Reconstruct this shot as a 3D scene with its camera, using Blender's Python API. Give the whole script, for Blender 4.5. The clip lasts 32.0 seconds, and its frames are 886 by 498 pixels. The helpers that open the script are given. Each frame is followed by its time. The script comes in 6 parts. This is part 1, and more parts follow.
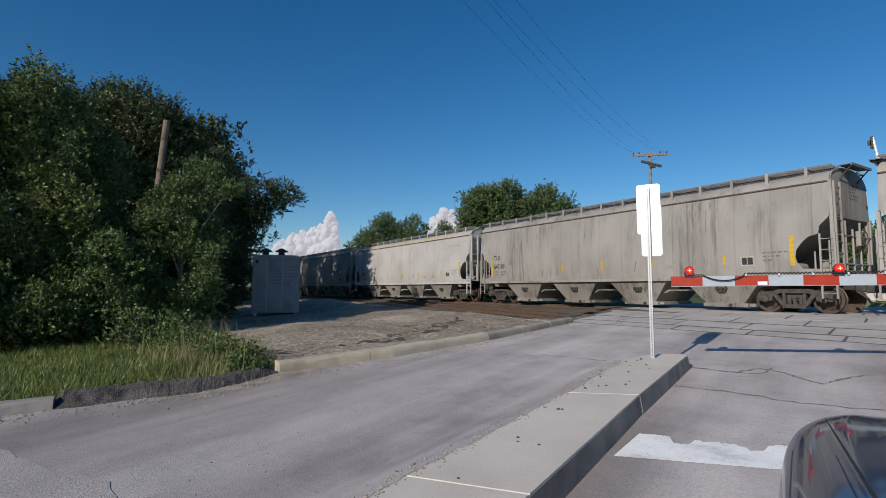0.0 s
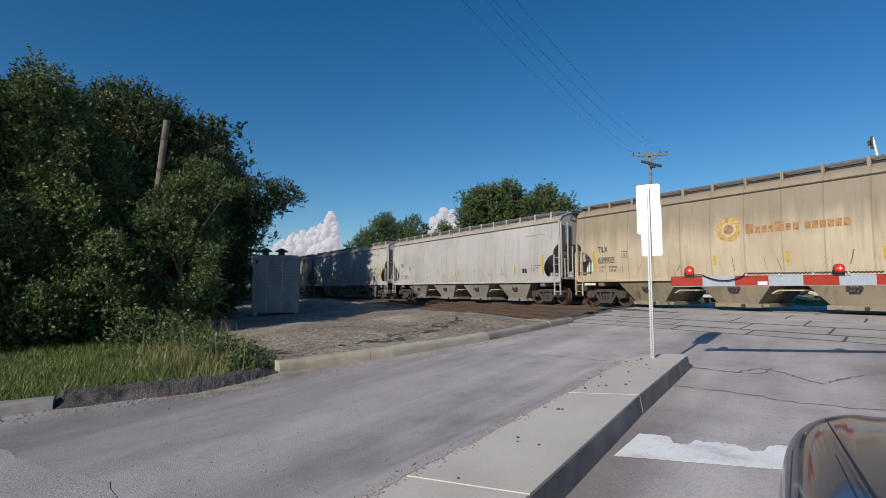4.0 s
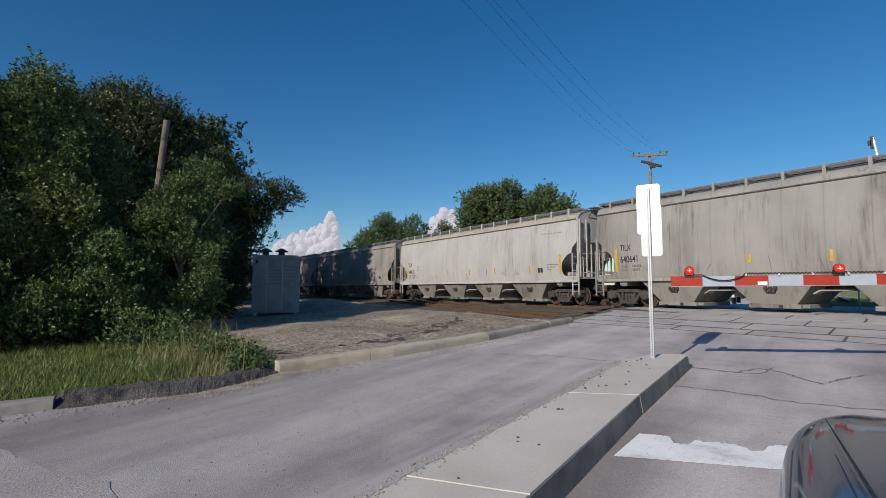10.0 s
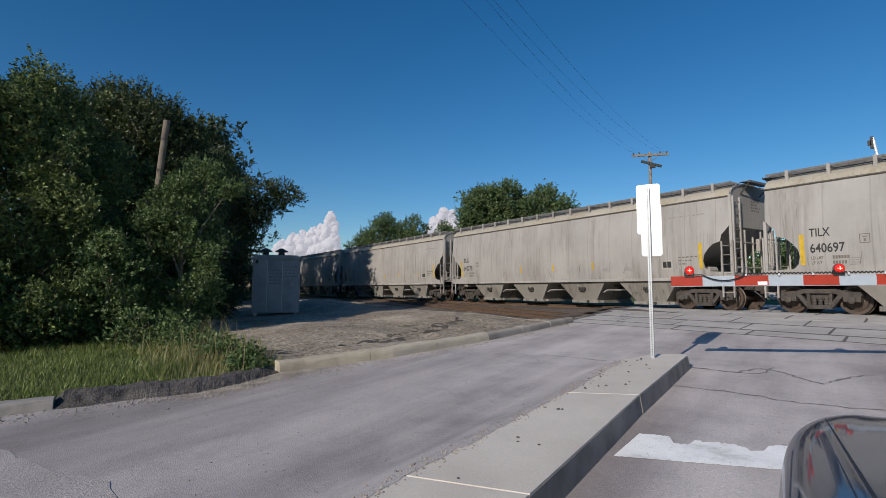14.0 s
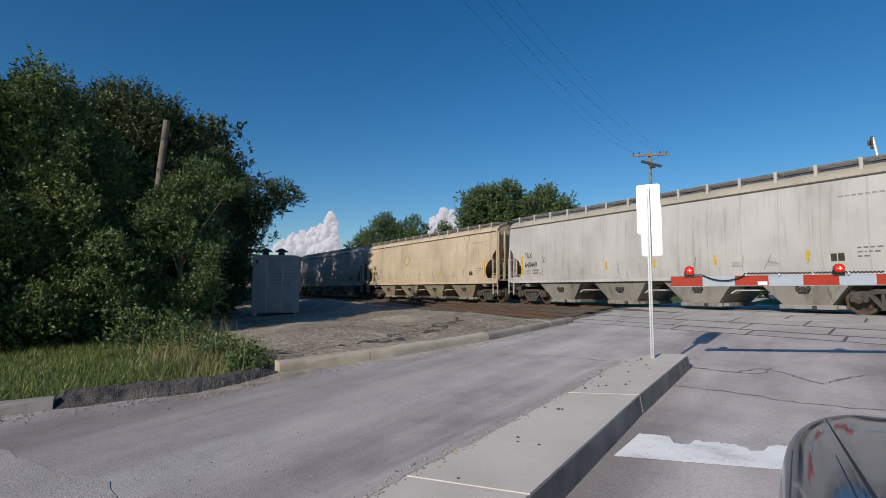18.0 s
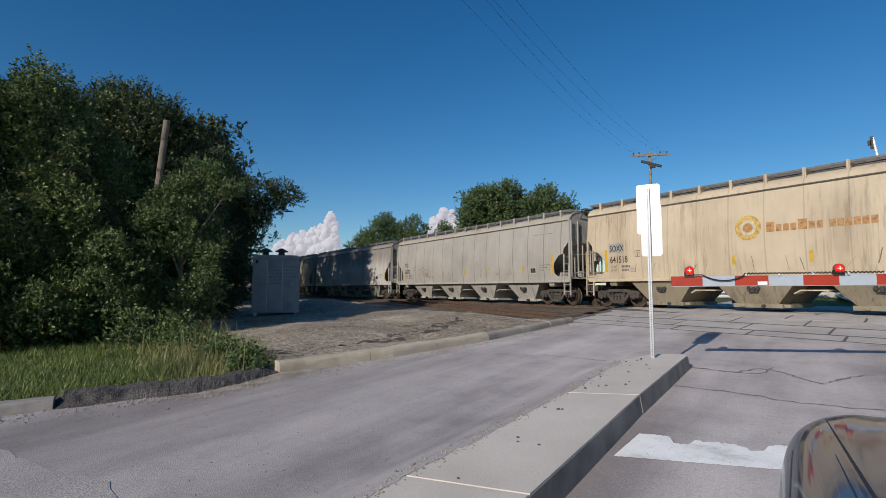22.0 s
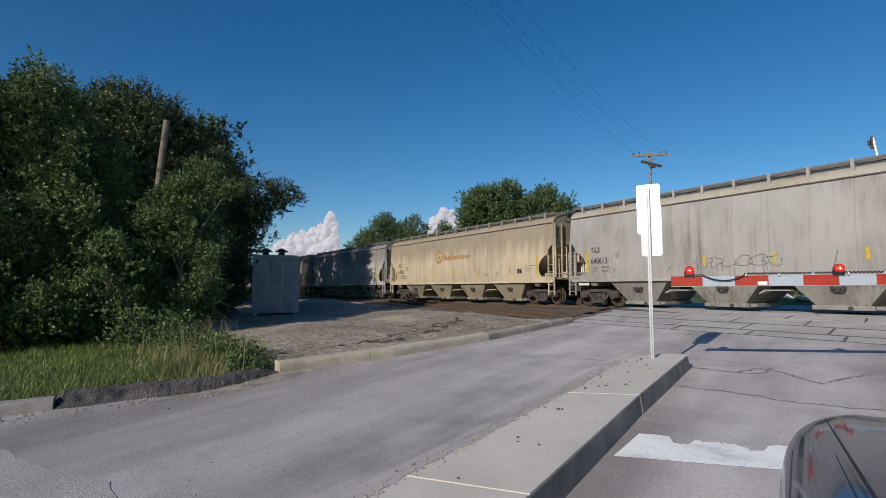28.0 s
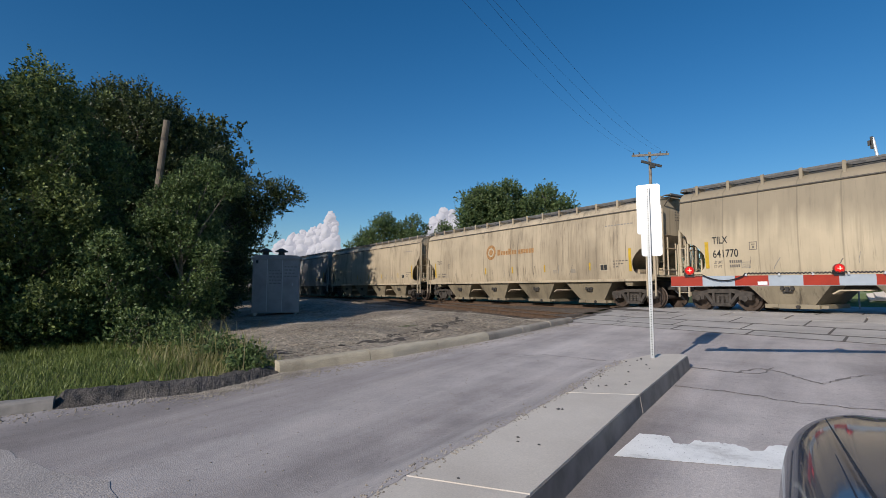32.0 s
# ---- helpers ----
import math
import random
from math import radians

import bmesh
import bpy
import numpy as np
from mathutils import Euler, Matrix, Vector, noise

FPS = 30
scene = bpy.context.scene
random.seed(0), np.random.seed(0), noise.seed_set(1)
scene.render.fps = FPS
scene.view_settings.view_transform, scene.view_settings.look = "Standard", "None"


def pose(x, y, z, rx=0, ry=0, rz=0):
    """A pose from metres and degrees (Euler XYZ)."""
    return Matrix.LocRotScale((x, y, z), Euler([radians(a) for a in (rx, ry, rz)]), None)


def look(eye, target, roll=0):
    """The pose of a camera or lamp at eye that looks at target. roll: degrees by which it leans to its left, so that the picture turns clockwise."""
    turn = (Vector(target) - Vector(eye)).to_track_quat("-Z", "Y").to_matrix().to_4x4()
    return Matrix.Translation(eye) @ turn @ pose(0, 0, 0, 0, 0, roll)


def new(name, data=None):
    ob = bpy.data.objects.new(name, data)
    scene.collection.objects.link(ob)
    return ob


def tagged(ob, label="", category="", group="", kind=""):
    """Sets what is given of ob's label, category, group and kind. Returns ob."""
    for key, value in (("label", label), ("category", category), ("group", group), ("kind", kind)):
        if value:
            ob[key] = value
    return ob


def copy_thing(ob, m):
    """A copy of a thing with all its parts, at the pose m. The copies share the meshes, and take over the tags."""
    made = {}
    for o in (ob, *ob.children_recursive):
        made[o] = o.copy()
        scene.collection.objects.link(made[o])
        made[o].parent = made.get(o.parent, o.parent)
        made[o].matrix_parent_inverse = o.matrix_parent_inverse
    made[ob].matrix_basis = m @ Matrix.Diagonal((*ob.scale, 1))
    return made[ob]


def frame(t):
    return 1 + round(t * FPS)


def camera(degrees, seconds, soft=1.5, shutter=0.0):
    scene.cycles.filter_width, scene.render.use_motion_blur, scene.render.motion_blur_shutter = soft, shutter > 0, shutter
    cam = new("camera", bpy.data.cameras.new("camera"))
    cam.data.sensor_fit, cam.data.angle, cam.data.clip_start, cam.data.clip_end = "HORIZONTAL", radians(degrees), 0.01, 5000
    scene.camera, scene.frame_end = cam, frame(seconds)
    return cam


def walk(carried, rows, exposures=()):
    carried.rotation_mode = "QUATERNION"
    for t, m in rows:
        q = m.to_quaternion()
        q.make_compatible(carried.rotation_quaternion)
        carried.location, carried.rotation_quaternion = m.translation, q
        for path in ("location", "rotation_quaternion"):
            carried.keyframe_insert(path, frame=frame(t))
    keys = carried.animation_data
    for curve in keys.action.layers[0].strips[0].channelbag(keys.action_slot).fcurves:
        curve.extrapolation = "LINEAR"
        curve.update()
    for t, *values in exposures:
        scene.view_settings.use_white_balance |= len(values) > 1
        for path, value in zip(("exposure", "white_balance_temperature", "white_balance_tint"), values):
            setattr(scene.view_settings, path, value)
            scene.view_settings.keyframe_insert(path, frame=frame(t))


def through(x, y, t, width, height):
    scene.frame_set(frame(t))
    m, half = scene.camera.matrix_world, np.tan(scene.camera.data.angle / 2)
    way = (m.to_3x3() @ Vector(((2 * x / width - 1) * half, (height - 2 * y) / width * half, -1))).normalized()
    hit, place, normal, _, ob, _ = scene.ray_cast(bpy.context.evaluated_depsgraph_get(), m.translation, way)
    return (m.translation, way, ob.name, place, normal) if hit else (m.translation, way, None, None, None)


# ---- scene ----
# The eye stands by the car's driver side; x runs along the track, y across it, z from the rail head.
cam = camera(82.1, 32.0, soft=0.75)
EYE = Vector((0, 0, 0.8))
AIM = EYE + Vector((-0.841 * 0.997, 0.541 * 0.997, 0.0785))
walk(cam, [(0.0, look(EYE, AIM)), (32.0, look(EYE, AIM))], exposures=[(0.0, 0.0), (32.0, 0.0)])

# ---- light ----
SUN_ELEV, SUN_ROT = radians(26), radians(159.5)
world = bpy.data.worlds.new("sky")
scene.world = world
world.use_nodes = True
wt = world.node_tree
sky = wt.nodes.new("ShaderNodeTexSky")
sky.sky_type, sky.sun_disc = "NISHITA", False
sky.sun_elevation, sky.sun_rotation = SUN_ELEV, SUN_ROT
sky.air_density, sky.dust_density, sky.ozone_density = 1.0, 0.2, 4.0
wt.nodes["Background"].inputs[1].default_value = 0.125
deep = wt.nodes.new("ShaderNodeHueSaturation")
deep.inputs["Saturation"].default_value, deep.inputs["Value"].default_value = 1.29, 0.745
wt.links.new(sky.outputs[0], deep.inputs["Color"])
wt.links.new(deep.outputs[0], wt.nodes["Background"].inputs[0])
sun = new("sun", bpy.data.lights.new("sun", "SUN"))
sun.data.energy, sun.data.angle, sun.data.color = 4.2, radians(0.53), (1.0, 0.92, 0.82)
SUN_DIR = Vector((math.sin(SUN_ROT) * math.cos(SUN_ELEV), math.cos(SUN_ROT) * math.cos(SUN_ELEV), math.sin(SUN_ELEV)))
sun.matrix_world = look(SUN_DIR * 50, (0, 0, 0))


# ---- materials ----
def mat_new(name, rough=0.8, metal=0.0):
    m = bpy.data.materials.new(name)
    m.use_nodes = True
    b = m.node_tree.nodes["Principled BSDF"]
    b.inputs["Roughness"].default_value, b.inputs["Metallic"].default_value = rough, metal
    return m, m.node_tree, b


def node(nt, kind, **values):
    n = nt.nodes.new(kind)
    for k, v in values.items():
        n.inputs[k.replace("_", " ")].default_value = v
    return n


def coords(nt, scale=(1, 1, 1), by_object=False):
    tc = nt.nodes.new("ShaderNodeTexCoord")
    mp = nt.nodes.new("ShaderNodeMapping")
    mp.inputs["Scale"].default_value = scale
    nt.links.new(tc.outputs["Object"], mp.inputs["Vector"])
    if by_object:
        info = nt.nodes.new("ShaderNodeObjectInfo")
        mul = nt.nodes.new("ShaderNodeMath")
        mul.operation = "MULTIPLY"
        mul.inputs[1].default_value = 173.0
        nt.links.new(info.outputs["Random"], mul.inputs[0])
        cmb = nt.nodes.new("ShaderNodeCombineXYZ")
        for i in range(3):
            nt.links.new(mul.outputs[0], cmb.inputs[i])
        nt.links.new(cmb.outputs[0], mp.inputs["Location"])
    return mp.outputs[0]


def ramp(nt, fac, stops):
    r = nt.nodes.new("ShaderNodeValToRGB")
    els = r.color_ramp.elements
    while len(els) < len(stops):
        els.new(0.5)
    for e, (p, c) in zip(els, stops):
        e.position, e.color = p, (*c, 1) if len(c) == 3 else c
    nt.links.new(fac, r.inputs[0])
    return r.outputs[0]


def noise_tex(nt, vec, scale, detail=4.0, rough=0.55):
    n = node(nt, "ShaderNodeTexNoise", Scale=scale, Detail=detail, Roughness=rough)
    nt.links.new(vec, n.inputs["Vector"])
    return n.outputs["Fac"]


def mix(nt, fac, a, b, mode="MIX"):
    m = nt.nodes.new("ShaderNodeMix")
    m.data_type, m.blend_type = "RGBA", mode
    for sock, v in ((0, fac), (6, a), (7, b)):
        if isinstance(v, (int, float)):
            m.inputs[sock].default_value = v
        elif isinstance(v, tuple):
            m.inputs[sock].default_value = (*v, 1)
        else:
            nt.links.new(v, m.inputs[sock])
    return m.outputs[2]


def bump(nt, bsdf, height, strength=0.4, dist=0.02):
    b = node(nt, "ShaderNodeBump", Strength=strength, Distance=dist)
    nt.links.new(height, b.inputs["Height"])
    nt.links.new(b.outputs[0], bsdf.inputs["Normal"])


def plain(name, colour, rough=0.7, metal=0.0, vary=0.25, scale=9.0, grain=60.0, relief=0.15):
    """Paint, metal or rubber with stains and grain."""
    m, nt, b = mat_new(name, rough, metal)
    v = coords(nt, by_object=True)
    dark = tuple(c * (1 - vary) for c in colour)
    light = tuple(min(1, c * (1 + vary * 0.6)) for c in colour)
    col = ramp(nt, noise_tex(nt, v, scale), [(0.3, dark), (0.55, colour), (0.8, light)])
    nt.links.new(col, b.inputs["Base Color"])
    if relief:
        bump(nt, b, noise_tex(nt, v, grain, 2.0), relief, 0.004)
    return m


def node_scale(nt, value, k):
    n = nt.nodes.new("ShaderNodeMath")
    n.operation = "MULTIPLY"
    n.inputs[1].default_value = k
    nt.links.new(value, n.inputs[0])
    return n.outputs[0]


def car_paint(name, base, dirt, amount, seams=0.25, band=0.0):
    """Weathered hopper paint: blotches, long and fine drips, weld seams between the side sheets."""
    m, nt, b = mat_new(name, 0.62)
    v = coords(nt, by_object=True)
    blotch = noise_tex(nt, v, 0.5, 6.0, 0.6)
    col = ramp(nt, blotch, [(0.3, tuple(c * 0.82 for c in base)), (0.55, base), (0.8, tuple(min(1, c * 1.1) for c in base))])
    where = ramp(nt, noise_tex(nt, coords(nt, (0.55, 0.55, 0.3), by_object=True), 1.0, 3.0), [(0.40, (0.12, 0.12, 0.12)), (0.60, (1, 1, 1))])
    for scale, lo, hi, share, tone in (((0.8, 0.8, 0.10), 0.42, 0.74, 0.75, 1.15), ((2.4, 2.4, 0.16), 0.50, 0.72, 0.7, 1.0), ((6.5, 6.5, 0.28), 0.54, 0.69, 0.8, 0.75), ((15.0, 15.0, 0.45), 0.58, 0.70, 0.7, 0.55)):
        n = noise_tex(nt, coords(nt, scale, by_object=True), 1.0, 5.0, 0.6)
        f = ramp(nt, n, [(lo, (0, 0, 0)), (hi, (amount * share,) * 3)])
        f = mix(nt, 1.0, f, where, "MULTIPLY")
        col = mix(nt, f, col, tuple(c * tone for c in dirt))
    # pale runs
    n = noise_tex(nt, coords(nt, (4.0, 4.0, 0.25), by_object=True), 1.7, 4.0)
    f = ramp(nt, n, [(0.6, (0, 0, 0)), (0.75, (0.3, 0.3, 0.3))])
    col = mix(nt, f, col, tuple(min(1, c * 1.2) for c in base))
    tc = nt.nodes.new("ShaderNodeTexCoord")
    sep = nt.nodes.new("ShaderNodeSeparateXYZ")
    nt.links.new(tc.outputs["Object"], sep.inputs[0])
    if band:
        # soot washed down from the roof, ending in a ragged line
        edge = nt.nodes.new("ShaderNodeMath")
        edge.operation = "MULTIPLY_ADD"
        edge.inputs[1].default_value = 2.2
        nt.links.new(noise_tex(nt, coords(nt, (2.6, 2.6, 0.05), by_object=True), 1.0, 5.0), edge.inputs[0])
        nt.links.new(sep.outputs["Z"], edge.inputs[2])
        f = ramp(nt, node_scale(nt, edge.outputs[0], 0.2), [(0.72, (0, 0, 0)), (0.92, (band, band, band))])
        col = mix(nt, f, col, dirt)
    pp = node(nt, "ShaderNodeMath")
    pp.operation = "PINGPONG"
    pp.inputs[1].default_value = 0.61
    nt.links.new(sep.outputs["X"], pp.inputs[0])
    seam = ramp(nt, pp.outputs[0], [(0.0, (seams, seams, seams)), (0.012, (seams, seams, seams)), (0.03, (0, 0, 0))])
    col = mix(nt, seam, col, tuple(c * 0.55 for c in dirt))
    nt.links.new(col, b.inputs["Base Color"])
    dent = noise_tex(nt, coords(nt, (1.0, 1.0, 0.35), by_object=True), 1.1, 2.0)
    bump(nt, b, dent, 0.25, 0.06)
    return m


M_WHITE = car_paint("pale_grey_paint", (0.455, 0.44, 0.42), (0.22, 0.195, 0.165), 0.45, 0.2)
M_GREY = car_paint("grey_paint", (0.365, 0.343, 0.32), (0.145, 0.125, 0.10), 0.7, 0.2)
M_DIRTY = car_paint("grimy_grey_paint", (0.315, 0.295, 0.272), (0.11, 0.095, 0.08), 0.85, 0.2)
M_CREAM = car_paint("cream_paint", (0.54, 0.44, 0.31), (0.22, 0.165, 0.11), 0.6, 0.3)
M_TAN = car_paint("tan_paint", (0.50, 0.41, 0.29), (0.12, 0.092, 0.064), 0.8, 0.2)
M_RIBBED = car_paint("clean_grey_paint", (0.375, 0.35, 0.31), (0.23, 0.20, 0.165), 0.35, 0.75)
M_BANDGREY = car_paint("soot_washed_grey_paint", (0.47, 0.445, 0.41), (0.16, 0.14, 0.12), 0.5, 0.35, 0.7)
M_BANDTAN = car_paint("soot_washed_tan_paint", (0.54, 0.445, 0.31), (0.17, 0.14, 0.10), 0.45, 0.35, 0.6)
PAINTS = {"bandgrey": M_BANDGREY, "bandtan": M_BANDTAN, "white": M_WHITE, "grey": M_GREY, "dirty": M_DIRTY, "cream": M_CREAM, "tan": M_TAN, "ribbed": M_RIBBED}
# Bay copies of the body paint, darkened for grime and painted-in underbody shade.
M_BAY = car_paint("shaded_grimy_bay_paint", (0.26, 0.24, 0.21), (0.075, 0.062, 0.05), 0.95, 0.0)
M_BAYTAN = car_paint("shaded_grimy_tan_bay_paint", (0.27, 0.225, 0.155), (0.075, 0.06, 0.042), 0.95, 0.0)
M_SEAM = plain("dark_eave_seam", (0.12, 0.105, 0.09), 0.8, vary=0.4)
M_ROOF = car_paint("dusty_roof_paint", (0.39, 0.355, 0.29), (0.30, 0.24, 0.15), 0.8, 0.1)
M_WALK = plain("galvanised_walkway_grating", (0.17, 0.165, 0.16), 0.7, 0.2, 0.35)
M_BLACK = plain("black_lettering", (0.03, 0.03, 0.03), 0.7)
M_FADED = plain("faded_lettering", (0.16, 0.14, 0.12), 0.8)
M_FAINT = plain("washed_out_stencil_paint", (0.27, 0.25, 0.225), 0.8)
M_FAINTWRITE = plain("washed_out_writing", (0.19, 0.185, 0.19), 0.7)
M_OLDRAIL = plain("dull_dark_rail_head", (0.15, 0.13, 0.115), 0.6, 0.5, 0.3)
M_TAGINK = plain("brownish_spray_ink", (0.26, 0.20, 0.13), 0.8, vary=0.4)
M_TAGYELLOW = plain("faded_yellow_spray", (0.36, 0.33, 0.20), 0.8, vary=0.3)
M_YELLOW = plain("yellow_sheeting", (0.56, 0.36, 0.03), 0.5)
M_ORANGE = plain("orange_logo_paint", (0.40, 0.215, 0.085), 0.7, vary=0.5)
M_GOLD = plain("gold_logo_paint", (0.52, 0.345, 0.10), 0.7, vary=0.5)
M_PALELOGO = plain("pale_logo_paint", (0.52, 0.455, 0.335), 0.7, vary=0.3)
M_FADEGOLD = plain("faded_gold_paint", (0.46, 0.33, 0.13), 0.7, vary=0.4)
M_GRAF = plain("pink_spray_paint", (0.34, 0.295, 0.31), 0.7, vary=0.35)
M_GRAF2 = plain("white_spray_paint", (0.40, 0.375, 0.375), 0.7, vary=0.35)
M_TRUCK = plain("grimy_cast_steel", (0.066, 0.055, 0.047), 0.75, 0.0, 0.5, 6.0)
M_WHEEL = plain("rusty_wheel_steel", (0.085, 0.06, 0.046), 0.6, 0.3, 0.5, 4.0)
M_UNDER = plain("dark_underframe", (0.045, 0.04, 0.036), 0.85, 0, 0.4)
M_GRATE = plain("dark_walkway_grating", (0.07, 0.068, 0.065), 0.7, 0.3, 0.4)
M_RUST = plain("rusty_rail_steel", (0.125, 0.078, 0.05), 0.8, 0.2, 0.45, 5.0)
M_RAILTOP = plain("polished_rail_head", (0.42, 0.38, 0.34), 0.35, 0.8, 0.3)
M_TIE = plain("weathered_tie_wood", (0.105, 0.082, 0.063), 0.9, 0, 0.5, 3.0)
M_GALV = plain("galvanised_steel", (0.42, 0.43, 0.44), 0.45, 0.6, 0.15)
M_SIGN = plain("bare_aluminium_sign", (0.66, 0.67, 0.685), 0.32, 0.35, 0.06, 3.0, relief=0.03)
M_ARMWHITE = plain("white_reflective_sheeting", (0.37, 0.41, 0.46), 0.35, 0, 0.08, relief=0.02)
M_GLINT = plain("glint_white", (0.85, 0.85, 0.86), 0.25, 0, 0.05, relief=0.0)
M_ARMRED = plain("red_reflective_sheeting", (0.36, 0.035, 0.016), 0.35, 0, 0.12, relief=0.02)
M_RUBBER = plain("black_rubber", (0.02, 0.02, 0.022), 0.6)
M_POLE = plain("weathered_pole_wood", (0.25, 0.215, 0.18), 0.9, 0, 0.4, 4.0, 30)
M_OLDWOOD = plain("dark_old_pole_wood", (0.17, 0.14, 0.11), 0.9, 0, 0.45, 4.0, 30)
M_BARK = plain("tree_bark", (0.22, 0.185, 0.145), 0.95, 0, 0.5, 5.0, 20, 0.6)
M_CABINET = plain("dull_aluminium_sheet", (0.29, 0.285, 0.29), 0.5, 0.2, 0.25, 1.5)
M_WIRE = plain("dark_cable", (0.03, 0.032, 0.035), 0.6)


def line_paint():
    m, nt, b = mat_new("worn_road_paint", 0.7)
    v = coords(nt)
    col = ramp(nt, noise_tex(nt, v, 2.2, 6.0, 0.65), [(0.32, (0.56, 0.54, 0.51)), (0.46, (0.84, 0.83, 0.80)), (0.6, (0.94, 0.93, 0.90))])
    chips = ramp(nt, noise_tex(nt, v, 38.0, 5.0, 0.7), [(0.34, (1, 1, 1)), (0.385, (0, 0, 0))])
    nt.links.new(mix(nt, chips, col, (0.36, 0.34, 0.33)), b.inputs["Base Color"])
    bump(nt, b, noise_tex(nt, v, 90.0, 2.0), 0.4, 0.004)
    return m


M_PAINTLINE = line_paint()


def ground_mat(name, stops, big, small, rough=0.9, relief=0.5, dist=0.02, cells=0.0, grit=1.0):
    m, nt, b = mat_new(name, rough)
    v = coords(nt)
    col = ramp(nt, noise_tex(nt, v, big, 6.0, 0.6), stops)
    grain = noise_tex(nt, v, small, 3.0, 0.7)
    g = ramp(nt, grain, [(0.25, (1 - 0.38 * grit,) * 3), (0.5, (1 - 0.05 * grit,) * 3), (0.78, (1 + 0.35 * grit, 1 + 0.33 * grit, 1 + 0.3 * grit))])
    col = mix(nt, 1.0, col, g, "MULTIPLY")
    h = grain
    if cells:
        vo = node(nt, "ShaderNodeTexVoronoi", Scale=cells)
        nt.links.new(v, vo.inputs["Vector"])
        cc = ramp(nt, vo.outputs["Color"], [(0.1, (0.45, 0.43, 0.4)), (0.5, (0.95, 0.93, 0.9)), (0.9, (1.35, 1.32, 1.27))])
        col = mix(nt, 1.0, col, cc, "MULTIPLY")
        h = vo.outputs["Distance"]
    nt.links.new(col, b.inputs["Base Color"])
    bump(nt, b, h, relief, dist)
    return m


def asphalt_mat():
    m, nt, b = mat_new("worn_grey_asphalt", 0.92)
    v = coords(nt)
    turn = nt.nodes.new("ShaderNodeMapping")
    turn.inputs["Rotation"].default_value = (0, 0, radians(-112.7))
    nt.links.new(v, turn.inputs["Vector"])
    lanes = nt.nodes.new("ShaderNodeMapping")
    lanes.inputs["Scale"].default_value = (0.07, 0.8, 1)
    nt.links.new(turn.outputs[0], lanes.inputs["Vector"])
    base = ramp(nt, noise_tex(nt, lanes.outputs[0], 1.0, 5.0, 0.55), [(0.36, (0.345, 0.305, 0.292)), (0.48, (0.46, 0.412, 0.395)), (0.62, (0.57, 0.515, 0.492))])
    patchy = ramp(nt, noise_tex(nt, v, 0.9, 7.0, 0.62), [(0.3, (0.76, 0.76, 0.765)), (0.5, (1.0, 1.0, 1.0)), (0.72, (1.16, 1.15, 1.13))])
    col = mix(nt, 1.0, base, patchy, "MULTIPLY")
    vo = node(nt, "ShaderNodeTexVoronoi", Scale=75.0)
    nt.links.new(v, vo.inputs["Vector"])
    stones = ramp(nt, vo.outputs["Color"], [(0.15, (0.90, 0.90, 0.90)), (0.5, (1.0, 1.0, 1.0)), (0.85, (1.10, 1.10, 1.09))])
    col = mix(nt, 1.0, col, stones, "MULTIPLY")
    # Colour darkens towards low y, with the ramp's edge broken by noise.
    spread = nt.nodes.new("ShaderNodeSeparateXYZ")
    nt.links.new(v, spread.inputs[0])
    worn = nt.nodes.new("ShaderNodeMath")
    worn.operation = "MULTIPLY_ADD"
    worn.inputs[1].default_value = 5.0
    nt.links.new(noise_tex(nt, lanes.outputs[0], 1.3, 4.0), worn.inputs[0])
    nt.links.new(spread.outputs["Y"], worn.inputs[2])
    col = mix(nt, 1.0, col, ramp(nt, node_scale(nt, worn.outputs[0], 0.1), [(0.2, (0.68, 0.68, 0.69)), (0.8, (1.0, 1.0, 1.0))]), "MULTIPLY")
    pits = ramp(nt, noise_tex(nt, v, 15.0, 3.0, 0.7), [(0.28, (0.45, 0.45, 0.45)), (0.36, (1, 1, 1))])
    col = mix(nt, 0.7, col, pits, "MULTIPLY")
    nt.links.new(col, b.inputs["Base Color"])
    bump(nt, b, vo.outputs["Distance"], 0.25, 0.01)
    return m


M_ASPHALT = asphalt_mat()
M_OLDASPHALT = ground_mat("older_pale_asphalt", [(0.3, (0.33, 0.30, 0.285)), (0.55, (0.40, 0.362, 0.345)), (0.8, (0.46, 0.418, 0.40))], 1.2, 60.0, 0.92, 0.6, 0.012)
M_KERB = ground_mat("grimy_kerb_concrete", [(0.3, (0.24, 0.205, 0.155)), (0.45, (0.42, 0.365, 0.275)), (0.7, (0.55, 0.485, 0.375))], 0.9, 60.0, 0.92, 0.4, 0.01)
M_KERBGREY = ground_mat("chipped_kerb_concrete", [(0.3, (0.19, 0.17, 0.145)), (0.5, (0.32, 0.285, 0.24)), (0.75, (0.46, 0.415, 0.355))], 1.1, 60.0, 0.92, 0.4, 0.01)
M_TAR = plain("dark_crack_filler", (0.085, 0.08, 0.076), 0.8, vary=0.3)
M_FILLER = plain("worn_rubber_flangeway", (0.115, 0.10, 0.092), 0.9, vary=0.35)
# Serves the kerb by the grass and the median side's coloured-in shade.
M_DARKCONC = plain("dark_grey_concrete", (0.25, 0.232, 0.215), 0.9, vary=0.4, scale=3.0)
M_CRACK = plain("dusty_crack", (0.23, 0.205, 0.192), 0.95, vary=0.45, scale=14.0)
M_CONCRETE = ground_mat("old_concrete", [(0.3, (0.52, 0.465, 0.405)), (0.55, (0.62, 0.56, 0.49)), (0.8, (0.69, 0.625, 0.55))], 0.7, 70.0, 0.9, 0.12, 0.008, grit=0.35)
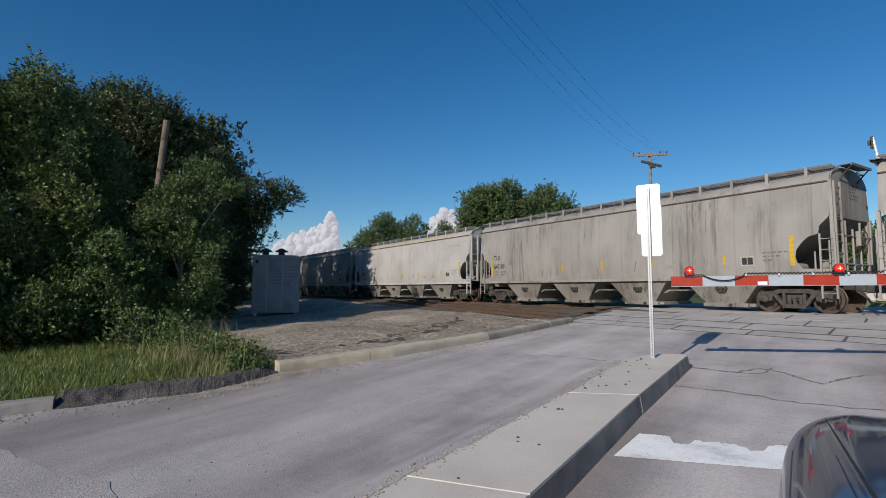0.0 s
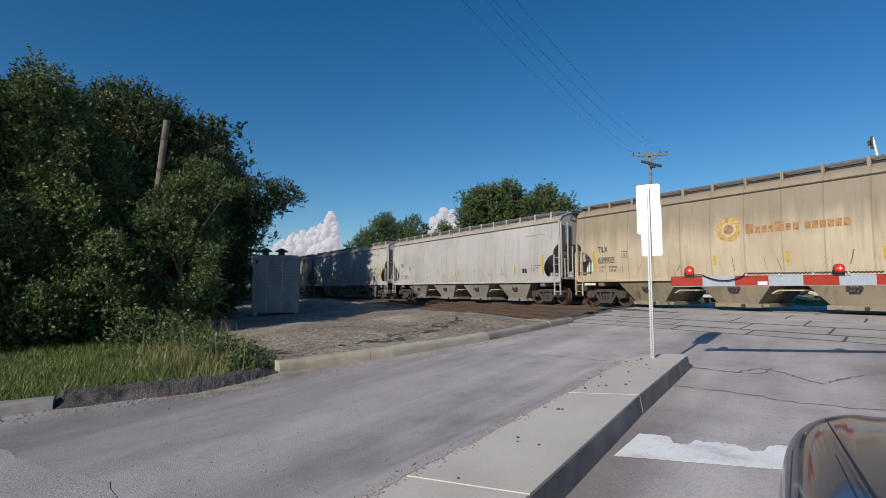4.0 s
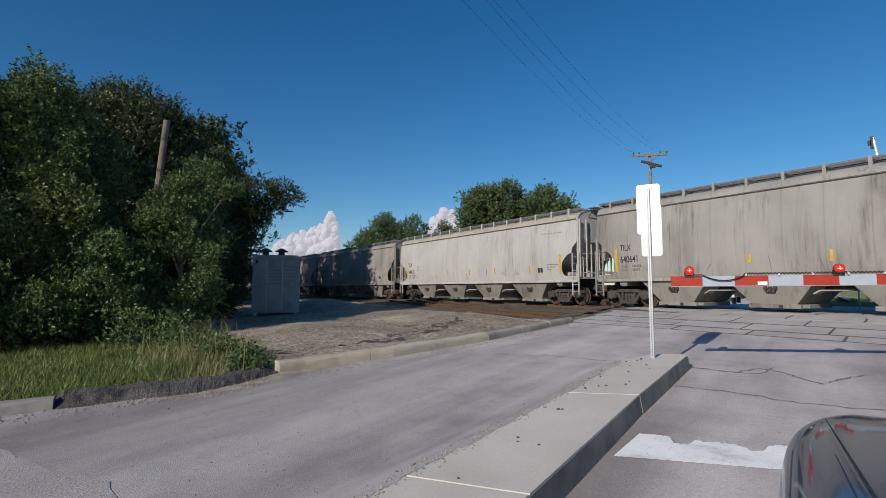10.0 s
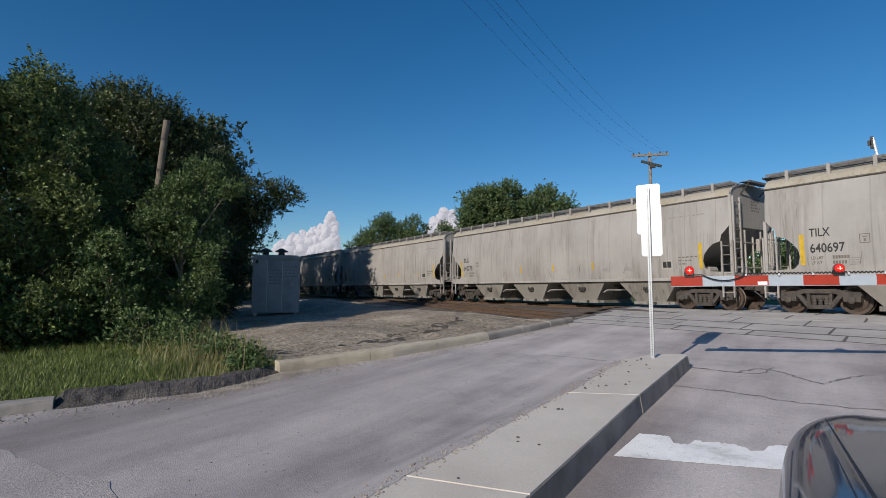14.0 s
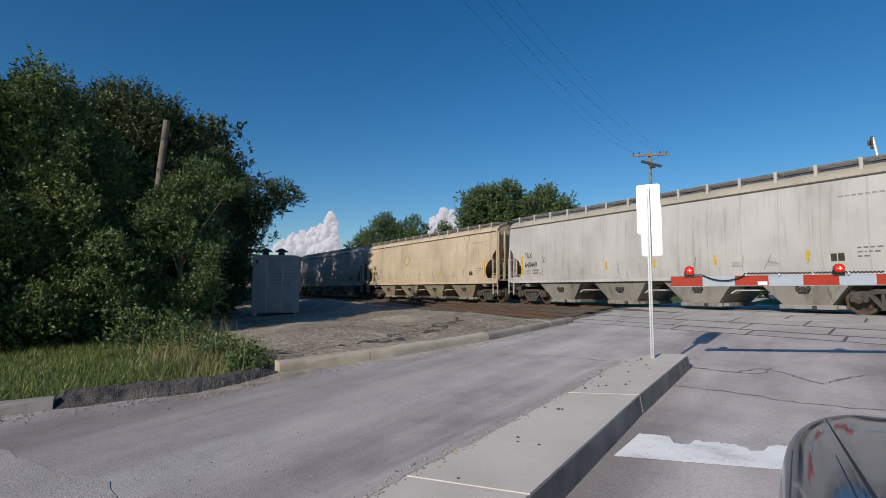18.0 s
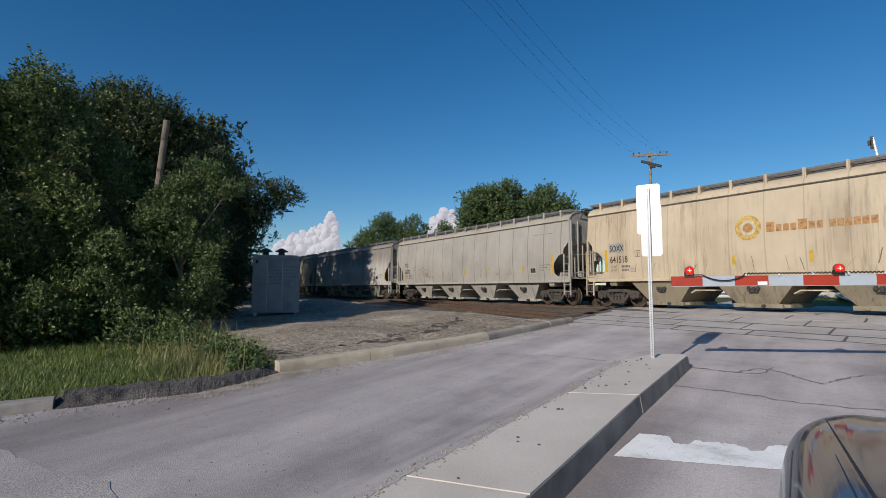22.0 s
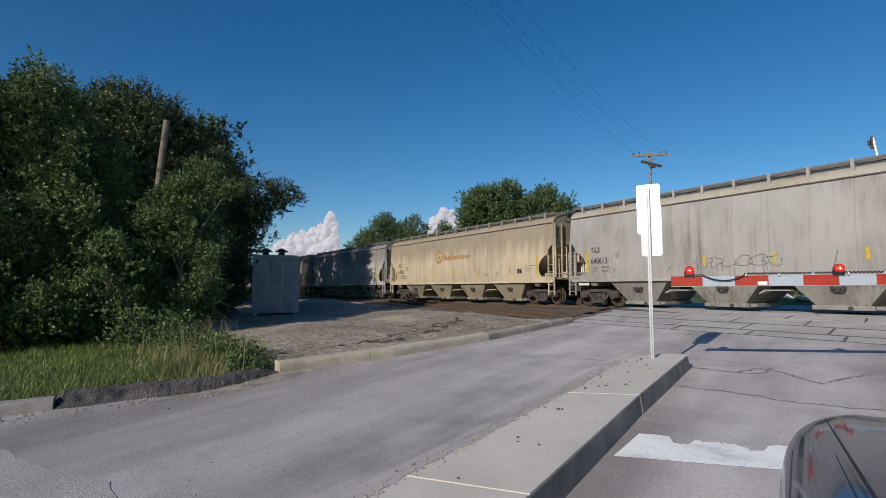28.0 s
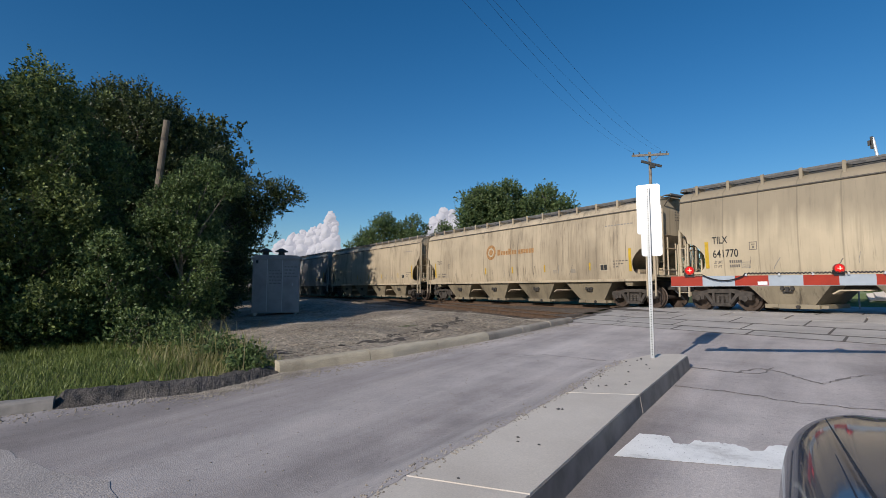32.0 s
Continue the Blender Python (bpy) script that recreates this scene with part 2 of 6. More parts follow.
M_PANEL = ground_mat("crossing_panel_concrete", [(0.3, (0.34, 0.315, 0.295)), (0.55, (0.45, 0.418, 0.392)), (0.8, (0.57, 0.53, 0.495))], 0.8, 60.0, 0.9, 0.25, 0.008, grit=0.5)
M_GRAVEL = ground_mat("crushed_stone_and_dust", [(0.32, (0.19, 0.155, 0.12)), (0.47, (0.28, 0.235, 0.185)), (0.60, (0.40, 0.345, 0.28)), (0.75, (0.53, 0.47, 0.39))], 0.28, 9.0, 0.95, 0.7, 0.04, 22.0)
M_STONE = ground_mat("loose_crushed_stone", [(0.3, (0.20, 0.17, 0.135)), (0.55, (0.32, 0.28, 0.23)), (0.8, (0.46, 0.41, 0.35))], 3.0, 30.0, 0.95, 0.5, 0.02)
M_BALLAST = ground_mat("rust_stained_ballast", [(0.3, (0.085, 0.066, 0.051)), (0.55, (0.135, 0.106, 0.082)), (0.8, (0.20, 0.162, 0.128))], 0.7, 30.0, 0.95, 0.9, 0.05, 14.0)
M_LAWN = ground_mat("mown_lawn", [(0.3, (0.11, 0.15, 0.055)), (0.55, (0.17, 0.22, 0.085)), (0.8, (0.25, 0.27, 0.14))], 0.7, 14.0, 0.95, 0.5, 0.04)
M_SOIL = ground_mat("grass_and_soil", [(0.3, (0.05, 0.062, 0.02)), (0.55, (0.075, 0.10, 0.03)), (0.8, (0.12, 0.13, 0.05))], 0.3, 12.0, 0.95, 0.8, 0.06)
M_DIRT = ground_mat("dark_dirt", [(0.3, (0.05, 0.045, 0.042)), (0.6, (0.105, 0.094, 0.088))], 2.5, 40.0, 0.95, 0.6, 0.02, 45.0)

M_DARKDIRT = ground_mat("damp_dark_dirt", [(0.3, (0.045, 0.037, 0.03)), (0.6, (0.10, 0.085, 0.07))], 2.5, 40.0, 0.95, 0.6, 0.02, 45.0)


def leaf_mat(name, dark, light, through=0.35):
    m, nt, b = mat_new(name, 0.5)
    b.inputs["Specular IOR Level"].default_value = 0.4
    geo = nt.nodes.new("ShaderNodeNewGeometry")
    col = ramp(nt, geo.outputs["Random Per Island"], [(0.0, dark), (0.6, tuple((a + c) / 2 for a, c in zip(dark, light))), (1.0, light)])
    nt.links.new(col, b.inputs["Base Color"])
    tr = nt.nodes.new("ShaderNodeBsdfTranslucent")
    nt.links.new(col, tr.inputs["Color"])
    mx = nt.nodes.new("ShaderNodeMixShader")
    mx.inputs[0].default_value = through
    nt.links.new(b.outputs[0], mx.inputs[1])
    nt.links.new(tr.outputs[0], mx.inputs[2])
    nt.links.new(mx.outputs[0], nt.nodes["Material Output"].inputs["Surface"])
    return m


M_LEAF = leaf_mat("dark_green_leaves", (0.032, 0.058, 0.018), (0.245, 0.295, 0.092), 0.3)
# Leaf colour about halved, so crowns read as unlit behind the sunlit ones.
M_LEAFDARK = leaf_mat("shade_green_leaves", (0.014, 0.026, 0.01), (0.125, 0.155, 0.052), 0.3)
M_LEAF2 = leaf_mat("mid_green_leaves", (0.042, 0.075, 0.026), (0.205, 0.275, 0.095))
M_LEAF_FAR = leaf_mat("distant_green_leaves", (0.055, 0.095, 0.034), (0.175, 0.225, 0.082))
M_GRASS = leaf_mat("grass_blades", (0.085, 0.13, 0.03), (0.30, 0.34, 0.11), 0.45)
M_DRY = leaf_mat("dry_grass_stems", (0.20, 0.20, 0.07), (0.46, 0.40, 0.21), 0.45)


# ---- mesh helpers ----
def tidy(bm, name, material, smooth=False):
    me = bpy.data.meshes.new(name)
    if smooth:
        for f in bm.faces:
            f.smooth = True
    bm.to_mesh(me)
    bm.free()
    me.materials.append(material)
    return me


def part(name, bm, material, parent, label="", at=None):
    me = bm if isinstance(bm, bpy.types.Mesh) else tidy(bm, name, material)
    ob = new(name, me)
    if parent is not None:
        ob.parent = parent
    if at is not None:
        ob.matrix_basis = at
    return tagged(ob, label) if label else ob


def thing(name, label, category, group="", at=None):
    e = new(name)
    e.empty_display_size = 0.2
    if at is not None:
        e.matrix_basis = at
    return tagged(e, label, category, group)


def box(bm, x0, x1, y0, y1, z0, z1, bev=0.0):
    vs = bmesh.ops.create_cube(bm, size=1)["verts"]
    for v in vs:
        v.co = Vector((x0 + (v.co.x + 0.5) * (x1 - x0), y0 + (v.co.y + 0.5) * (y1 - y0), z0 + (v.co.z + 0.5) * (z1 - z0)))
    if bev:
        bmesh.ops.bevel(bm, geom=list({e for v in vs for e in v.link_edges}), offset=bev, segments=2, affect="EDGES", profile=0.5)
    return bm


def boxes(*specs, bev=0.0):
    bm = bmesh.new()
    for s in specs:
        box(bm, *s, bev=bev)
    return bm


def rod(bm, a, b, r, n=8, r2=None):
    a, b = Vector(a), Vector(b)
    d = b - a
    m = Matrix.Translation((a + b) / 2) @ d.to_track_quat("Z", "Y").to_matrix().to_4x4()
    bmesh.ops.create_cone(bm, cap_ends=True, segments=n, radius1=r, radius2=r if r2 is None else r2, depth=d.length, matrix=m)
    return bm


def prism(bm, outline, lo, hi, axis="y"):
    """A plate whose outline is given in two axes, between lo and hi along the third."""
    def at(p, w):
        return {"y": (p[0], w, p[1]), "x": (w, p[0], p[1]), "z": (p[0], p[1], w)}[axis]
    a = [bm.verts.new(at(p, lo)) for p in outline]
    b = [bm.verts.new(at(p, hi)) for p in outline]
    n = len(outline)
    bm.faces.new(a), bm.faces.new(b[::-1])
    for i in range(n):
        bm.faces.new((a[i], b[i], b[(i + 1) % n], a[(i + 1) % n]))
    bmesh.ops.recalc_face_normals(bm, faces=bm.faces)
    return bm


def lathe(profile, n=24, axis="y"):
    """Turns (radius, along) points round an axis."""
    bm = bmesh.new()
    rings = []
    for r, w in profile:
        ring = []
        for i in range(n):
            a = 2 * math.pi * i / n
            c, s = r * math.cos(a), r * math.sin(a)
            ring.append(bm.verts.new((c, w, s) if axis == "y" else (c, s, w)))
        rings.append(ring)
    for p, q in zip(rings, rings[1:]):
        for i in range(n):
            bm.faces.new((p[i], p[(i + 1) % n], q[(i + 1) % n], q[i]))
    bm.faces.new(rings[0]), bm.faces.new(rings[-1])
    bmesh.ops.recalc_face_normals(bm, faces=bm.faces)
    return bm


def words(text, size, bold=0.0):
    """A flat mesh of lettering in x and y, from the built-in font."""
    cu = bpy.data.curves.new("lettering", "FONT")
    cu.body, cu.size, cu.offset = text, size, bold
    ob = bpy.data.objects.new("lettering", cu)
    me = bpy.data.meshes.new_from_object(ob)
    bpy.data.objects.remove(ob)
    bpy.data.curves.remove(cu)
    return me


# ---- lie of the land ----
def base_level(y):
    return -0.8 + 0.8 * min(1.0, max(0.0, (y + 2) / 19.5))


def smooth(a, b, x):
    t = min(1.0, max(0.0, (x - a) / (b - a)))
    return t * t * (3 - 2 * t)


KERB = [(-8.9, -14.0), (-8.55, -5.0), (-8.36, -1.16), (-8.33, -0.6), (-8.25, 0.3), (-8.12, 1.05), (-8.40, 1.7), (-8.86, 2.4), (-8.93, 3.4), (-8.98, 4.6), (-9.28, 5.9), (-9.66, 7.5), (-10.4, 9.75), (-11.2, 12.0)]


def kerb_x(y):
    if y <= KERB[0][1]:
        return KERB[0][0]
    for (xa, ya), (xb, yb) in zip(KERB, KERB[1:]):
        if ya <= y <= yb:
            return xa + (xb - xa) * (y - ya) / (yb - ya)
    return KERB[-1][0] + (y - KERB[-1][1]) * -0.40


def road_right(y):
    return -1.7 - 0.4186 * y + 7.5


# low heaps of gravel and the rut between them: middle, reach and height
HEAPS = [(-31.0, 11.3, 5.5, 1.9, 0.36), (-25.5, 9.6, 2.6, 1.1, 0.22), (-14.5, 5.0, 2.4, 1.2, 0.16), (-16.5, 9.2, 3.0, 1.5, 0.22), (-13.0, 9.8, 1.8, 1.2, 0.12), (-11.3, 5.6, 0.5, 2.2, -0.10), (-22.5, 11.6, 4.0, 1.2, -0.25), (-10.3, 4.4, 0.6, 1.6, 0.05)]


def ground_level(x, y):
    z = base_level(y)
    off = smooth(kerb_x(y) - 0.2, kerb_x(y) - 3.5, x) + smooth(road_right(y), road_right(y) + 3, x)
    z -= 0.06
    trackbed = smooth(10.6, 13.2, y) * (1 - smooth(24.0, 26.0, y))
    z -= off * 0.16 * trackbed
    z += min(off, 1.0) * (1 - trackbed) * 0.13 * (1 - smooth(24, 28, y))
    z -= 0.5 * smooth(26, 45, y)
    for hx, hy, rx, ry, h in HEAPS:
        z += h * math.exp(-((x - hx) / rx) ** 2 - ((y - hy) / ry) ** 2)
    return z


def strip(bm, left, right, lift):
    """A band of road surface between two lines of points, laid on the land."""
    rows = []
    for (xa, ya), (xb, yb) in zip(left, right):
        rows.append([bm.verts.new((xa + (xb - xa) * i / 10, ya + (yb - ya) * i / 10, base_level(ya + (yb - ya) * i / 10) + lift)) for i in range(11)])
    for p, q in zip(rows, rows[1:]):
        for i in range(10):
            bm.faces.new((p[i], p[i + 1], q[i + 1], q[i]))
    bmesh.ops.recalc_face_normals(bm, faces=bm.faces)
    return bm


def build_land():
    xs = np.concatenate([np.linspace(-3000, -150, 14), np.arange(-140, -45, 5), np.arange(-45, 20, 0.5), np.arange(20, 120, 5), np.linspace(130, 3000, 14)])
    ys = np.concatenate([np.linspace(-3000, -60, 12), np.arange(-55, -12, 4), np.arange(-12, 30, 0.5), np.arange(30, 120, 5), np.linspace(130, 3000, 14)])
    verts, faces = [], []
    for y in ys:
        for x in xs:
            h = ground_level(x, y)
            if x < kerb_x(y) - 0.6:
                h += 0.05 * noise.noise((x * 0.7, y * 0.7, 0))
            verts.append((x, y, h))
    n = len(xs)
    for j in range(len(ys) - 1):
        for i in range(n - 1):
            faces.append((j * n + i, j * n + i + 1, (j + 1) * n + i + 1, (j + 1) * n + i))
    me = bpy.data.meshes.new("ground")
    me.from_pydata(verts, [], faces)
    me.materials.append(M_SOIL)
    tagged(new("ground", me), "grassy ground with soil reaching the horizon", "ground", kind="structure")
    # road
    steps = [-30, -14, -9, -5, -2, 0, 1.2, 2.6, 3.8, 4.9, 6.4, 7.9, 10, 12.0]
    bm = strip(bmesh.new(), [(kerb_x(y), y) for y in steps], [(road_right(y), y) for y in steps], 0.0)
    tagged(part("road", bm, M_ASPHALT, None), "worn pale grey asphalt road with patches", "road", kind="structure")
    bm = bmesh.new()
    far = [(-15.4 - 0.4186 * d, 22.2 + d, 0.0 - 0.5 * smooth(4, 22, d)) for d in (0, 3, 6, 10, 14, 20, 30, 50, 90, 200)]
    rows = [[bm.verts.new((x + w, y + 0.0, z + 0.02)) for w in (0, 4, 8, 12, 16)] for x, y, z in far]
    for p, q in zip(rows, rows[1:]):
        for i in range(4):
            bm.faces.new((p[i], p[i + 1], q[i + 1], q[i]))
    tagged(part("road", bm, M_ASPHALT, None), "grey asphalt road continuing beyond the tracks", "road", kind="structure")


def inside(p, ring):
    hit = False
    for (xa, ya), (xb, yb) in zip(ring, ring[1:] + ring[:1]):
        if (ya > p[1]) != (yb > p[1]) and p[0] < (xb - xa) * (p[1] - ya) / (yb - ya) + xa:
            hit = not hit
    return hit


def patch(name, label, outline, material, lift, step=0.5, bumpy=0.03, ragged=0.3):
    """A loose ground cover laid on the land inside an outline with ragged edges."""
    x0, x1 = min(p[0] for p in outline), max(p[0] for p in outline)
    y0, y1 = min(p[1] for p in outline), max(p[1] for p in outline)
    nx, ny = int((x1 - x0) / step) + 1, int((y1 - y0) / min(step, 0.5)) + 1
    index, verts, faces = {}, [], []

    def vert(i, j):
        if (i, j) not in index:
            x, y = x0 + (x1 - x0) * i / nx, y0 + (y1 - y0) * j / ny
            index[(i, j)] = len(verts)
            verts.append((x, y, ground_level(x, y) + lift + bumpy * (noise.noise((x * 1.3, y * 1.3, 3)) + 0.6 * noise.noise((x * 3.7, y * 3.7, 1)))))
        return index[(i, j)]
    for i in range(nx):
        for j in range(ny):
            x, y = x0 + (x1 - x0) * (i + 0.5) / nx, y0 + (y1 - y0) * (j + 0.5) / ny
            q = noise.noise_vector((x * 1.1, y * 1.1, 7)) * ragged + noise.noise_vector((x * 4.3, y * 4.3, 2)) * ragged * 0.55
            if inside((x + q.x, y + q.y), outline):
                faces.append((vert(i, j), vert(i + 1, j), vert(i + 1, j + 1), vert(i, j + 1)))
    me = bpy.data.meshes.new(name)
    me.from_pydata(verts, [], faces)
    me.materials.append(material)
    return tagged(new(name, me), label, name.replace("_", " "), kind="structure")


# ---- hopper cars ----
CAR_LEN, END_X, EAVE_Z, SILL_Z = 19.28, 9.03, 4.22, 1.17


def side_y(z):
    """Half width of the curved side at a height."""
    t = (z - SILL_Z) / (EAVE_Z - SILL_Z)
    return 1.50 + 0.11 * math.sin(math.pi * min(1, max(0, t)) ** 0.85) + 0.02 * (1 - t)


def end_x(z):
    """Length of the side sheet from the middle, with the stepped cut-out over the trucks."""
    pts = [(1.17, END_X), (1.42, END_X), (1.46, 8.22), (1.60, 8.08), (1.85, 8.02), (2.08, 8.06), (2.30, 8.22), (2.48, 8.42), (2.56, 8.70), (2.80, 8.74), (3.10, END_X), (EAVE_Z, END_X)]
    for (za, xa), (zb, xb) in zip(pts, pts[1:]):
        if za <= z <= zb:
            return xa + (xb - xa) * (z - za) / (zb - za)
    return END_X


HALF_ROOF = [(1.52, EAVE_Z), (1.50, 4.30), (1.44, 4.40), (1.30, 4.52), (1.0, 4.64), (0.5, 4.76), (0.0, 4.81)]
ROOF_PROFILE = [(-y, z) for y, z in HALF_ROOF] + HALF_ROOF[-2::-1]


def roof_sheet():
    bm = bmesh.new()
    rows = [[bm.verts.new((x, y, z)) for y, z in ROOF_PROFILE] for x in (-END_X, -4.5, 0, 4.5, END_X)]
    for p, q in zip(rows, rows[1:]):
        for i in range(len(ROOF_PROFILE) - 1):
            bm.faces.new((p[i], p[i + 1], q[i + 1], q[i]))
    bmesh.ops.recalc_face_normals(bm, faces=bm.faces)
    for f in bm.faces:
        f.smooth = True
    return bm


def hull():
    bm = bmesh.new()
    zs = [1.17, 1.28, 1.42, 1.46, 1.60, 1.72, 1.85, 2.08, 2.30, 2.48, 2.56, 2.80, 3.10, 3.4, 3.7, 3.95, EAVE_Z]
    us = [-1 + 2 * i / 28 for i in range(29)]
    for s in (-1, 1):
        grid = [[bm.verts.new((end_x(z) * u, s * side_y(z), z)) for u in us] for z in zs]
        for p, q in zip(grid, grid[1:]):
            for i in range(28):
                bm.faces.new((p[i], p[i + 1], q[i + 1], q[i]))
    # end sheets and slope sheets
    for s in (-1, 1):
        x = s * (END_X - 0.005)
        f = [bm.verts.new((x, y, z)) for y, z in ROOF_PROFILE] + [bm.verts.new((x, side_y(z), z)) for z in (3.7, 3.10)] + [bm.verts.new((x, -side_y(z), z)) for z in (3.10, 3.7)]
        bm.faces.new(f)
        a = [bm.verts.new((s * (END_X - 0.01), y, 3.10)) for y in (-1.55, 1.55)] + [bm.verts.new((s * 6.3, y, 1.45)) for y in (1.5, -1.5)]
        bm.faces.new(a)
        # end floor and sill
        box(bm, min(s * 6.3, s * 9.11), max(s * 6.3, s * 9.11), -1.49, 1.49, 1.30, 1.40)
    bm.faces.new([bm.verts.new((x, y, 1.2)) for x, y in ((-8.9, -1.5), (8.9, -1.5), (8.9, 1.5), (-8.9, 1.5))])
    bmesh.ops.recalc_face_normals(bm, faces=bm.faces)
    for f in bm.faces:
        f.smooth = abs(f.normal.y) > 0.8
    me = bpy.data.meshes.new("body")
    bm.to_mesh(me)
    bm.free()
    me.materials.append(M_GREY)
    return me


def frustum(bm, x0, x1, y1, z1, a0, a1, b1, z0):
    top = [bm.verts.new(p) for p in ((x0, -y1, z1), (x1, -y1, z1), (x1, y1, z1), (x0, y1, z1))]
    low = [bm.verts.new(p) for p in ((a0, -b1, z0), (a1, -b1, z0), (a1, b1, z0), (a0, b1, z0))]
    bm.faces.new(top), bm.faces.new(low[::-1])
    for i in range(4):
        bm.faces.new((top[i], low[i], low[(i + 1) % 4], top[(i + 1) % 4]))
    bmesh.ops.recalc_face_normals(bm, faces=bm.faces)
    return bm


WHEEL_R, BASE = 0.457, 0.88


def truck_parts(car, x):
    truck = part("truck", boxes((-0.28, 0.28, -1.05, 1.05, 0.42, 0.72), (-0.2, 0.2, -0.25, 0.25, 0.72, 0.95), bev=0.03), M_TRUCK, car, "cast steel truck dark with grime", pose(x, 0, 0))
    for s in (-1, 1):
        # side frame: a truss with a raised top chord, two journal pedestals and a spring nest
        bm = bmesh.new()
        top = [(-1.15, 0.60), (-1.10, 0.70), (-0.72, 0.72), (-0.45, 0.80), (0.45, 0.80), (0.72, 0.72), (1.10, 0.70), (1.15, 0.60), (0.70, 0.56), (0.42, 0.66), (-0.42, 0.66), (-0.70, 0.56)]
        prism(bm, top, s * 0.98, s * 1.16)
        for k in (-1, 1):
            prism(bm, [(k * 1.12, 0.62), (k * 0.64, 0.58), (k * 0.66, 0.40), (k * 1.10, 0.40)], s * 0.96, s * 1.18)
            prism(bm, [(k * 0.66, 0.60), (k * 0.52, 0.62), (k * 0.22, 0.22), (k * 0.34, 0.18)], s * 0.98, s * 1.15)
            prism(bm, [(k * 0.36, 0.70), (k * 0.27, 0.70), (k * 0.25, 0.28), (k * 0.34, 0.28)], s * 0.99, s * 1.14)
        prism(bm, [(-0.36, 0.16), (0.36, 0.16), (0.33, 0.29), (-0.33, 0.29)], s * 0.96, s * 1.18)
        part("side_frame", bm, M_TRUCK, truck)
        for k in (-0.17, 0, 0.17):
            bm = lathe([(0.065, 0.29), (0.075, 0.33), (0.06, 0.37), (0.075, 0.41), (0.06, 0.45), (0.075, 0.49), (0.065, 0.54)], 10, "z")
            bmesh.ops.translate(bm, verts=bm.verts, vec=(k, s * 1.07, 0))
            part("spring", bm, M_TRUCK, truck)
        for k in (-1, 1):
            bm = lathe([(0.11, s * 1.17), (0.11, s * 1.23), (0.06, s * 1.24)], 12)
            bmesh.ops.translate(bm, verts=bm.verts, vec=(k * BASE, 0, WHEEL_R))
            part("bearing_cap", bm, M_TRUCK, truck)
    for k in (-1, 1):
        bm = lathe([(0.08, -1.1), (0.08, 1.1)], 10)
        for s in (-1, 1):
            w = lathe([(0.10, s * 0.86), (0.30, s * 0.80), (0.37, s * 0.86), (0.455, s * 0.86), (0.457, s * 0.75), (0.487, s * 0.735), (0.485, s * 0.71), (0.37, s * 0.71), (0.12, s * 0.74)], 32)
            tmp = bpy.data.meshes.new("w")
            w.to_mesh(tmp)
            w.free()
            bm.from_mesh(tmp)
            bpy.data.meshes.remove(tmp)
            # cast pockets in the plate, so that the turning shows
            for i in range(3):
                a = 2 * math.pi * i / 3
                box(bm, 0.2 * math.cos(a) - 0.03, 0.2 * math.cos(a) + 0.03, s * 0.84 - 0.02, s * 0.84 + 0.02, 0.2 * math.sin(a) - 0.03, 0.2 * math.sin(a) + 0.03)
        part("wheelset", bm, M_WHEEL, truck, "wheelset with worn steel treads", pose(k * BASE, 0, WHEEL_R))
    return truck


def ladder_mesh(z0, z1, w, n, d=0.035):
    bm = bmesh.new()
    for s in (-1, 1):
        box(bm, s * w / 2 - d / 2, s * w / 2 + d / 2, -0.03, 0.03, z0, z1)
    for i in range(n):
        z = z0 + (z1 - z0) * (i + 0.5) / n
        rod(bm, (-w / 2, 0, z), (w / 2, 0, z), 0.014, 6)
    return bm


def decal(name, shapes, material, car, label="", lift=0.007):
    """Flat shapes in x and z, laid on the curved near side."""
    bm = bmesh.new()
    for pts in shapes:
        if len(pts) >= 3:
            bm.faces.new([bm.verts.new((x, 0, z)) for x, z in pts])
    bmesh.ops.triangulate(bm, faces=bm.faces)
    long = [e for e in bm.edges if abs(e.verts[0].co.z - e.verts[1].co.z) > 0.35]
    if long:
        bmesh.ops.subdivide_edges(bm, edges=long, cuts=2)
        bmesh.ops.triangulate(bm, faces=bm.faces)
    for v in bm.verts:
        v.co.y = -(side_y(v.co.z) + lift)
    for f in bm.faces:
        f.normal_update()
        if f.normal.y > 0:
            f.normal_flip()
    return part(name, bm, material, car, label)


def decal_text(name, text, x, z, size, material, car, label="", bold=0.005, stretch=0.62):
    me = words(text, size, bold)
    me.name = name
    for v in me.vertices:
        zz = z + v.co.y
        v.co = (x + v.co.x * stretch, -(side_y(zz) + 0.008), zz)
    me.materials.clear()
    me.materials.append(material)
    return part(name, me, material, car, label)


def rect(x0, x1, z0, z1):
    return [(x0, z0), (x1, z0), (x1, z1), (x0, z1)]


def stroke(pts, w):
    """A painted line of width w as quads."""
    out = []
    for (xa, za), (xb, zb) in zip(pts, pts[1:]):
        d = math.hypot(xb - xa, zb - za) or 1
        nx, nz = -(zb - za) / d * w / 2, (xb - xa) / d * w / 2
        ex, ez = (xb - xa) / d * w / 3, (zb - za) / d * w / 3
        out.append([(xa + nx - ex, za + nz - ez), (xa - nx - ex, za - nz - ez), (xb - nx + ex, zb - nz + ez), (xb + nx + ex, zb + nz + ez)])
    return out


